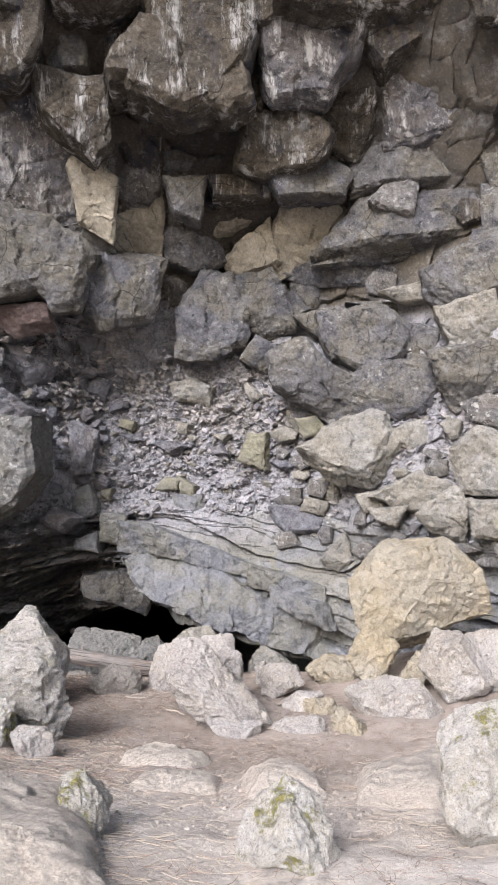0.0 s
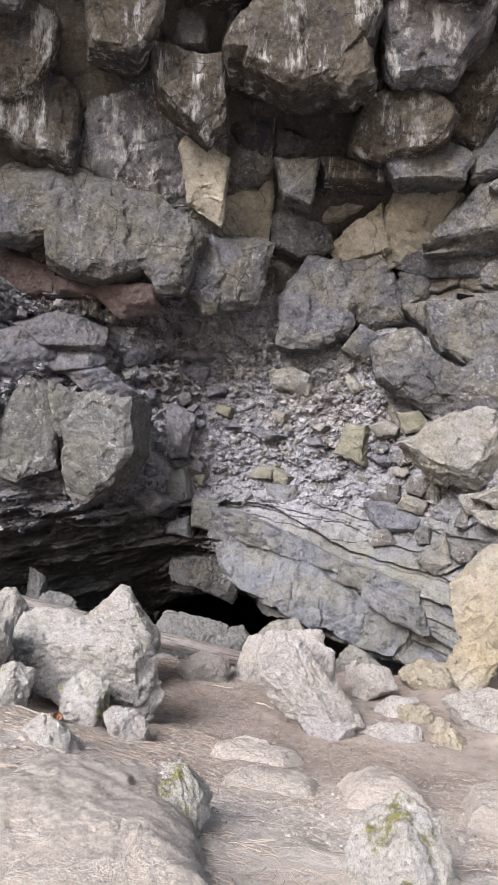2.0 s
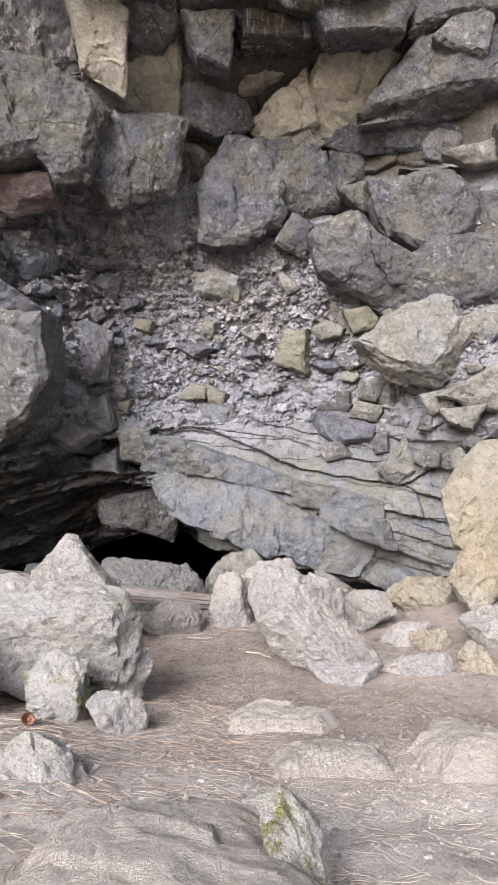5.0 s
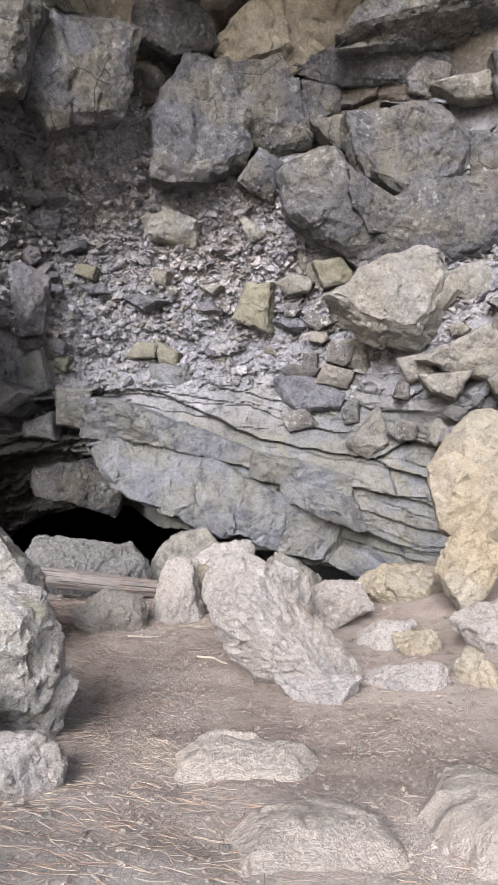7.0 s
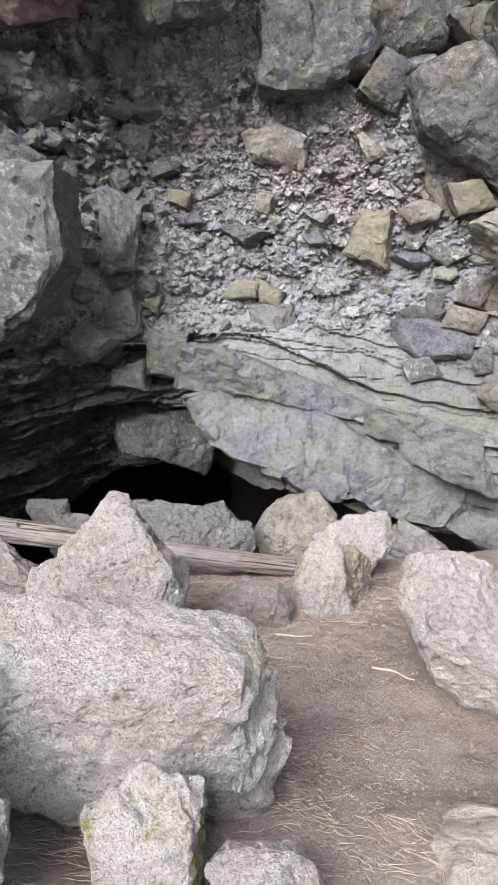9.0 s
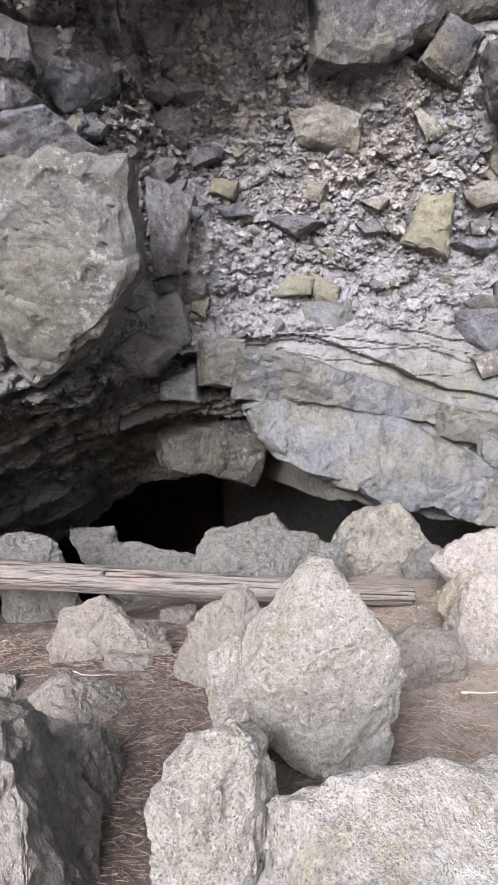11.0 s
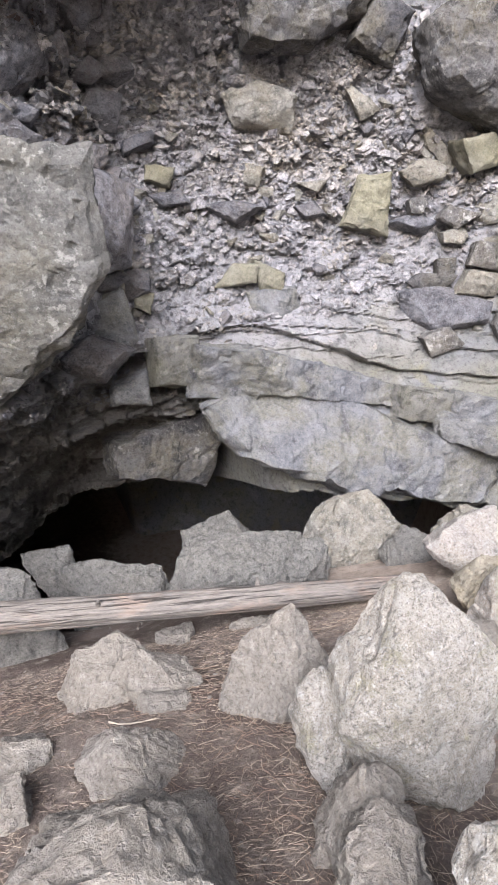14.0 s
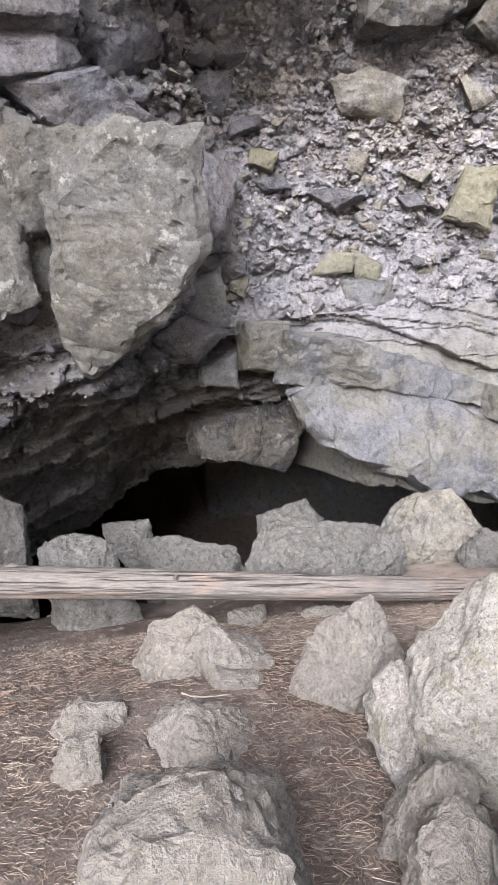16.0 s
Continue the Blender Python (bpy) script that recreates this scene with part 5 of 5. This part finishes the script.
wall_stone("stone", (-4.56, 12.45, 3.46), 2, [(-0.15, 0.15), (0.21, 0.15), (0.08, -0.11), (-0.15, -0.19)], 0.57, CLINKER, 105, 0.75)
wall_stone("stone", (-4.37, 12.64, 3.44), 1, [(-0.1, 0.11), (0.14, 0.15), (0.08, -0.12), (-0.13, -0.14)], 0.52, CLINKER, 106, 0.75)
wall_stone("stone", (-4.02, 12.97, 3.53), -2, [(-0.24, 0.21), (0.27, 0.25), (0.22, -0.21), (-0.24, -0.25)], 0.69, CLINKER, 107, 0.75)
wall_stone("stone", (-4.52, 12.49, 3.04), 2, [(-0.17, 0.08), (0.12, 0.14), (0.17, -0.08), (-0.11, -0.14)], 0.53, CLINKER, 108, 0.75)
wall_stone("stone", (-3.73, 13.22, 3.33), -4, [(-0.27, -0.03), (0.14, 0.25), (0.23, 0.01), (-0.1, -0.24)], 0.68, CLINKER, 110, 0.75)
wall_stone("stone", (-4.21, 12.8, 3.06), -1, [(-0.13, 0.15), (0.17, 0.15), (0.08, -0.13), (-0.12, -0.17)], 0.55, CLINKER, 112, 0.75)
wall_stone("stone", (-5.39, 11.9, 3.08), 24, [(-0.52, 0.28), (0.2, 0.65), (0.72, -0.08), (0.08, -0.43), (-0.47, -0.39)], 1.06, CLINKER, 113, 0.75)
wall_stone("stone", (-4.16, 12.3, 2.76), 18, [(-0.64, 0.16), (0.03, 0.32), (0.65, -0.13), (-0.02, -0.34)], 0.78, CLINKER, 114, 0.75)
wall_stone("ledge", (-0.49, 13.4, -0.70), 1, [(-1.75, 0.78), (-1.42, 0.87), (-0.83, 0.80), (-0.09, 0.57), (0.41, 0.33), (1.08, -0.06), (1.75, -0.42), (1.49, -0.87), (0.88, -0.76), (0.28, -0.45), (-0.31, -0.41), (-0.58, -0.18), (-1.04, 0.04), (-1.43, 0.21), (-1.62, 0.53)], 1.00, SLATE, 401, 0.96)
wall_stone("ledge", (-1.13, 13.5, 0.29), 3, [(-1.16, 0.51), (-0.57, 0.39), (0.21, 0.12), (1.20, -0.28), (1.20, -0.51), (0.60, -0.37), (-0.16, -0.16), (-1.20, -0.04)], 0.80, SLATE, 402, 0.97)
wall_stone("ledge", (0.35, 13.3, -0.26), -2, [(-0.32, 0.28), (0.39, 0.10), (0.28, -0.28), (-0.39, -0.08)], 0.80, OLIVE, 403, 0.95)
wall_stone("ledge", (0.94, 13.2, -0.54), -4, [(-0.39, 0.44), (0.40, 0.21), (0.38, -0.44), (-0.33, -0.17)], 0.80, SLATE, 404, 0.95)
wall_stone("ledge", (-2.50, 13.7, 0.61), 7, [(-0.21, 0.28), (0.23, 0.24), (0.21, -0.28), (-0.23, -0.22)], 0.70, OLIVE, 405, 0.94)
wall_stone("ledge", (-2.55, 14.6, -0.57), 7, [(-0.67, 0.29), (-0.11, 0.31), (0.67, 0.54), (0.67, 0.07), (0.50, -0.54), (0.02, -0.32), (-0.66, -0.14)], 0.90, BASALT, 406, 0.96)
wall_stone("ledge", (0.95, 13.0, -0.67), -35, [(-0.53, 0.41), (0.4, 0.07), (0.59, -0.36), (0.0, -0.16), (-0.48, 0.04)], 0.9, SLATE, 119, 0.9)
wall_stone("ledge", (1.65, 13.2, -1.58), -38, [(-0.51, 0.04), (-0.21, 0.28), (0.35, 0.04), (0.35, -0.36)], 0.9, SLATE, 123, 0.75)
wall_stone("ledge", (-2.93, 13.9, 0.35), -10, [(-0.19, 0.07), (0.19, 0.22), (0.2, -0.18), (-0.2, -0.12)], 0.8, SLATE, 126, 0.75)
wall_stone("ledge", (-3.12, 13.9, 1.05), -8, [(-0.24, 0.19), (0.22, 0.41), (0.32, -0.16), (-0.02, -0.34), (-0.27, -0.13)], 0.8, SLATE, 127, 0.75)
wall_stone("ledge", (-3.35, 14.0, 0.66), -7, [(-0.33, 0.12), (0.1, 0.15), (0.35, 0.0), (0.14, -0.18), (-0.25, -0.08)], 0.7, SLATE, 128, 0.75)
wall_stone("ledge", (-1.07, 14.08, 1.04), -21, [(-0.31, 0.19), (0.24, 0.2), (0.31, -0.24), (-0.24, -0.15)], 0.5, SLATE, 141, 0.92)

filling(26, (-6.3, 4.2), (3.8, 8.8), (0.5, 1.1), (0.4, 0.8), (BASALT, UMBER, UMBER, PALE), 3, out=-0.05, front=0.92)
filling(26, (-5.8, -2.6), (1.2, 4.2), (0.2, 0.5), (0.15, 0.32), (CLINKER,), 9, out=0.04, gap=0.8)
filling(30, (0.6, 3.8), (0.2, 3.6), (0.25, 0.6), (0.15, 0.4), (GREYTAN, PALE, BASALT), 11, out=0.05, gap=0.9)
cliff, DEPTH = build_cliff()
set_stones()

# ---- rubble ----


def chip(seed, points=9):
    """A small broken stone about one across."""
    rng = random.Random(seed)
    bm = bmesh.new()
    k = Vector((rng.uniform(0.7, 1.0), rng.uniform(0.5, 0.85), rng.uniform(0.3, 0.65)))
    for _ in range(points):
        v = Vector((rng.gauss(0, 1), rng.gauss(0, 1), rng.gauss(0, 1))).normalized() * 0.5
        bm.verts.new(v * k)
    hull = bmesh.ops.convex_hull(bm, input=bm.verts[:])
    bmesh.ops.delete(bm, geom=[g for g in hull["geom_interior"] if isinstance(g, bmesh.types.BMVert)], context="VERTS")
    bmesh.ops.triangulate(bm, faces=bm.faces[:])
    verts, faces = [v.co.copy() for v in bm.verts], []
    bm.verts.index_update()
    faces = [tuple(v.index for v in f.verts) for f in bm.faces]
    bm.free()
    return verts, faces


CHIPS = [chip(s) for s in range(16)]
CHIP_MESHES = {}


def chip_mesh(k, mat):
    if (k, mat.name) not in CHIP_MESHES:
        CHIP_MESHES[k, mat.name] = mesh_of("stone", *CHIPS[k], mat, smooth=False)
    return CHIP_MESHES[k, mat.name]


def strewn(name, places, mat):
    """Many chips in one mesh; places: (place, turn, size)."""
    verts, faces = [], []
    for i, (at, turn, size) in enumerate(places):
        m = Matrix.LocRotScale(at, Euler(turn), (size, size, size))
        base = len(verts)
        vs, fs = CHIPS[i % len(CHIPS)]
        verts += [m @ v for v in vs]
        faces += [tuple(base + j for j in f) for f in fs]
    return new(name, mesh_of(name, verts, faces, mat, smooth=False))


def rubble():
    """Breccia: broken stones that stick out of the cliff's middle band."""
    rng = random.Random(4)
    taken = [(p[0], p[2], 0.33 * (max(u for u, v in o) - min(u for u, v in o)), 0.33 * (max(v for u, v in o) - min(v for u, v in o))) for n, p, t, o, *_ in STONES]
    found = []
    while len(found) < 19000:
        x, z = rng.uniform(-5.6, 3.6), rng.choice((rng.triangular(0.2, 4.6, 2.5), rng.uniform(2.0, 4.7)))
        low = 0.9 - 0.22 * (x + 2) if x < -2 else 0.9 + 0.05 * x
        if z < low and rng.random() < 0.75:
            continue
        if z > (4.7 if x < -0.9 else 4.3) - 0.45 * max(0, x + 0.6) and rng.random() < 0.7:
            continue
        if any(((x - a) / max(0.05, w)) ** 2 + ((z - b) / max(0.05, h)) ** 2 < 1 for a, b, w, h in taken):
            continue
        size = min(0.26, 0.03 + rng.expovariate(1 / 0.036))
        found.append((size, x, z))
    found.sort(reverse=True)
    rest = []
    for i, (size, x, z) in enumerate(found):
        at = Vector((x, front_at(x, z) - size * rng.uniform(-0.05, 0.2), z))
        turn = (rng.uniform(-0.7, 0.7), rng.uniform(-0.9, 0.9), rng.uniform(0, 6.28))
        if i < 280:
            mat = rng.choice((RUBBLE, RUBBLE, CLINKER, GREYTAN))
            ob = new("stone", chip_mesh(i % 16, mat))
            ob.parent = cliff
            ob.matrix_local = Matrix.LocRotScale(at, Euler(turn), (size * 1.25,) * 3)
        else:
            rest.append((at, turn, size * 1.2))
    for k, mat in enumerate((RUBBLE, RUBBLE_DARK)):
        ob = strewn("rubble", rest[k::2], mat)
        ob.parent = cliff
        tagged(ob, "loose grey breccia chips", kind="stuff")


def cinders(count, xs, zs, mat, seed, size, label):
    """Small dark clinker knobs that crust the stones of one stretch of the cliff."""
    rng = random.Random(seed)
    knobs = []
    while len(knobs) < count:
        x, z = rng.uniform(*xs), rng.uniform(*zs)
        if noise.noise(Vector((x * 1.3, seed, z * 1.6))) < rng.uniform(-0.45, 0.25):
            continue
        s = size * (0.4 + rng.expovariate(1.6))
        y = front_at(x, z) - rng.uniform(-0.02, 0.06)
        knobs.append((Vector((x, y, z)), (rng.uniform(-1, 1), rng.uniform(-1, 1), rng.uniform(0, 6.28)), min(s, size * 3)))
    ob = strewn("cinders", knobs, mat)
    ob.parent = cliff
    tagged(ob, label, kind="stuff")


rubble()
cinders(2600, (-5.9, -2.9), (2.5, 4.15), CLINKER, 61, 0.062, "dark knobbly clinker")
cinders(700, (-5.9, -3.2), (3.7, 4.4), RED, 62, 0.06, "dull red cinders")
cinders(1500, (-5.4, -2.2), (0.2, 1.2), CLINKER, 63, 0.06, "dark broken clinker")


def floor_at(x, y):
    p = Vector((x, y, 0))
    return ground_z(x, y) + 0.055 * noise.fractal(p * 0.9, 0.9, 2.0, 3) + 0.018 * noise.fractal(p * 4.0, 0.8, 2.1, 4)


def pebbles():
    rng = random.Random(8)
    some = []
    for _ in range(2600):
        x, y = rng.uniform(-5.5, 2.6), rng.uniform(3.2, 13.0)
        if noise.noise(Vector((x * 0.9, y * 0.9, 3))) < rng.uniform(-0.5, 0.5):
            continue
        size = 0.012 + rng.expovariate(1 / 0.016)
        some.append((Vector((x, y, floor_at(x, y) + size * 0.1)), (rng.uniform(-0.4, 0.4), rng.uniform(-0.4, 0.4), rng.uniform(0, 6.28)), min(size, 0.09)))
    clods = []
    for _ in range(15000):
        x, y = rng.uniform(-5.8, 1.0), rng.uniform(4.5, 11.8)
        size = min(0.07, 0.010 + rng.expovariate(1 / 0.012))
        clods.append((Vector((x, y, floor_at(x, y) + size * 0.1)), (rng.uniform(-0.6, 0.6), rng.uniform(-0.6, 0.6), rng.uniform(0, 6.28)), size))
    tagged(strewn("dirt_clods", clods, DIRT), "brown dirt clods and crumbs on the ground", "dirt clods", kind="stuff")
    tagged(strewn("gravel", some, DUSTROCK), "small pale stones scattered on the dirt", "gravel", kind="stuff")


def needles(name, count, mat, seed, label, xs=(-5.2, 2.4), ys=(3.0, 11.0), long=(0.05, 0.14), even=0.0):
    """Dry pine needles lying in drifts."""
    rng = random.Random(seed)
    verts, faces, made = [], [], 0
    while made < count:
        x, y = rng.uniform(*xs), rng.uniform(*ys)
        drift = noise.noise(Vector((x * 0.8 + seed, y * 0.8, 1.5))) + (0.5 if x < -0.9 and y < 7 else -0.1) + (0.1 if x < -2.6 else 0) - (0.4 if x > -1.5 and y > 6.3 else 0)
        if drift + even < rng.uniform(-0.35, 0.6):
            continue
        made += 1
        a, size, bow = rng.uniform(0, 6.283), rng.uniform(*long), rng.uniform(-0.25, 0.25)
        wide = 0.0013
        base = len(verts)
        for k in (-1, 0, 1):
            px, py = x + math.cos(a + bow * k) * size * 0.5 * k, y + math.sin(a + bow * k) * size * 0.5 * k
            h = floor_at(px, py) + 0.004 + rng.uniform(0, 0.008)
            sx, sy = -math.sin(a) * wide, math.cos(a) * wide
            verts += [(px - sx, py - sy, h), (px + sx, py + sy, h), (px, py, h + wide * 1.6)]
        for k in (0, 3):
            b = base + k
            faces += [(b, b + 1, b + 4, b + 3), (b + 1, b + 2, b + 5, b + 4), (b + 2, b, b + 3, b + 5)]
    tagged(new(name, mesh_of(name, verts, faces, mat)), label, "pine needles", kind="stuff")


def twig(a, b, thick, seed, label="thin dead twig lying on the dirt"):
    rng = random.Random(seed)
    a, b = Vector(a), Vector(b)
    verts, faces, n, sides = [], [], 14, 7
    for i in range(n + 1):
        s = i / n
        p = a.lerp(b, s)
        p.x += 0.03 * math.sin(s * 5 + seed)
        p.z = floor_at(p.x, p.y) + thick * 0.7
        for j in range(sides):
            w = 6.283 * j / sides
            r = thick * (1 - 0.5 * s) * rng.uniform(0.8, 1.15)
            verts.append((p.x - math.sin(w) * r * 0.6, p.y + math.sin(w) * r, p.z + math.cos(w) * r))
    for i in range(n):
        for j in range(sides):
            k = (j + 1) % sides
            faces.append((i * sides + j, i * sides + k, (i + 1) * sides + k, (i + 1) * sides + j))
    faces += [tuple(range(sides))[::-1], tuple(n * sides + j for j in range(sides))]
    tagged(new("twig", mesh_of("twig", verts, faces, TWIG)), label, "twig", "twigs on the dirt")


def pine_cone(x, y):
    """A reddish cone lying on its side: a core and rows of scales."""
    top = new("pine_cone")
    top.matrix_world = pose(x, y, floor_at(x, y) + 0.04, 75, 0, 30)
    bm = bmesh.new()
    bmesh.ops.create_uvsphere(bm, u_segments=10, v_segments=8, radius=0.03, matrix=Matrix.Diagonal((0.8, 0.8, 1.5, 1)))
    me = bpy.data.meshes.new("core")
    bm.to_mesh(me)
    bm.free()
    me.materials.append(CONE)
    core = new("core", me)
    core.parent = top
    scale_mesh = mesh_of("scale", [(-0.008, 0, 0), (0.008, 0, 0), (0.011, 0.018, 0.006), (0, 0.024, 0.010), (-0.011, 0.018, 0.006), (0, 0.012, -0.004)],
                         [(0, 1, 2), (0, 2, 4), (2, 3, 4), (0, 5, 1), (1, 5, 2), (2, 5, 3), (3, 5, 4), (4, 5, 0)], CONE, smooth=False)
    for i in range(54):
        h = (i / 53 - 0.5) * 0.08
        r = 0.024 * math.sqrt(max(0.05, 1 - (h / 0.047) ** 2))
        ob = new("scale", scale_mesh)
        ob.parent = top
        a = i * 137.5
        ob.matrix_local = pose(0, 0, h, 0, 0, a) @ pose(0, r * 0.8, 0, 25)
    tagged(top, "reddish-brown pine cone lying among dry needles", "pine cone")


pebbles()
needles("pine_needles", 9000, NEEDLE, 21, "pale straw-coloured dry pine needles in drifts")
needles("rusty_pine_needles", 4500, RUSTNEEDLE, 37, "rust-brown dry pine needles in thin drifts")
needles("needle_litter", 15000, LITTER, 53, "short broken brown needles matted on the dirt", (-5.8, -1.5), (7.8, 11.6), (0.02, 0.07), 0.5)
needles("straw_litter", 7000, NEEDLE, 59, "short broken straw-coloured needles on the dirt", (-5.8, 0.8), (6.6, 11.6), (0.015, 0.05), 0.3)
pine_cone(-2.3, 6.05)
for i, (a, b, r) in enumerate((((-0.95, 8.7), (-0.7, 8.5), 0.010), ((-1.55, 9.3), (-1.25, 9.25), 0.009), ((-4.0, 9.9), (-3.7, 9.8), 0.008), ((-2.9, 6.05), (-2.3, 6.15), 0.012), ((-3.4, 5.75), (-2.7, 6.1), 0.032), ((-2.0, 4.9), (-1.6, 4.7), 0.006))):
    twig((*a, 0), (*b, 0), r, i)
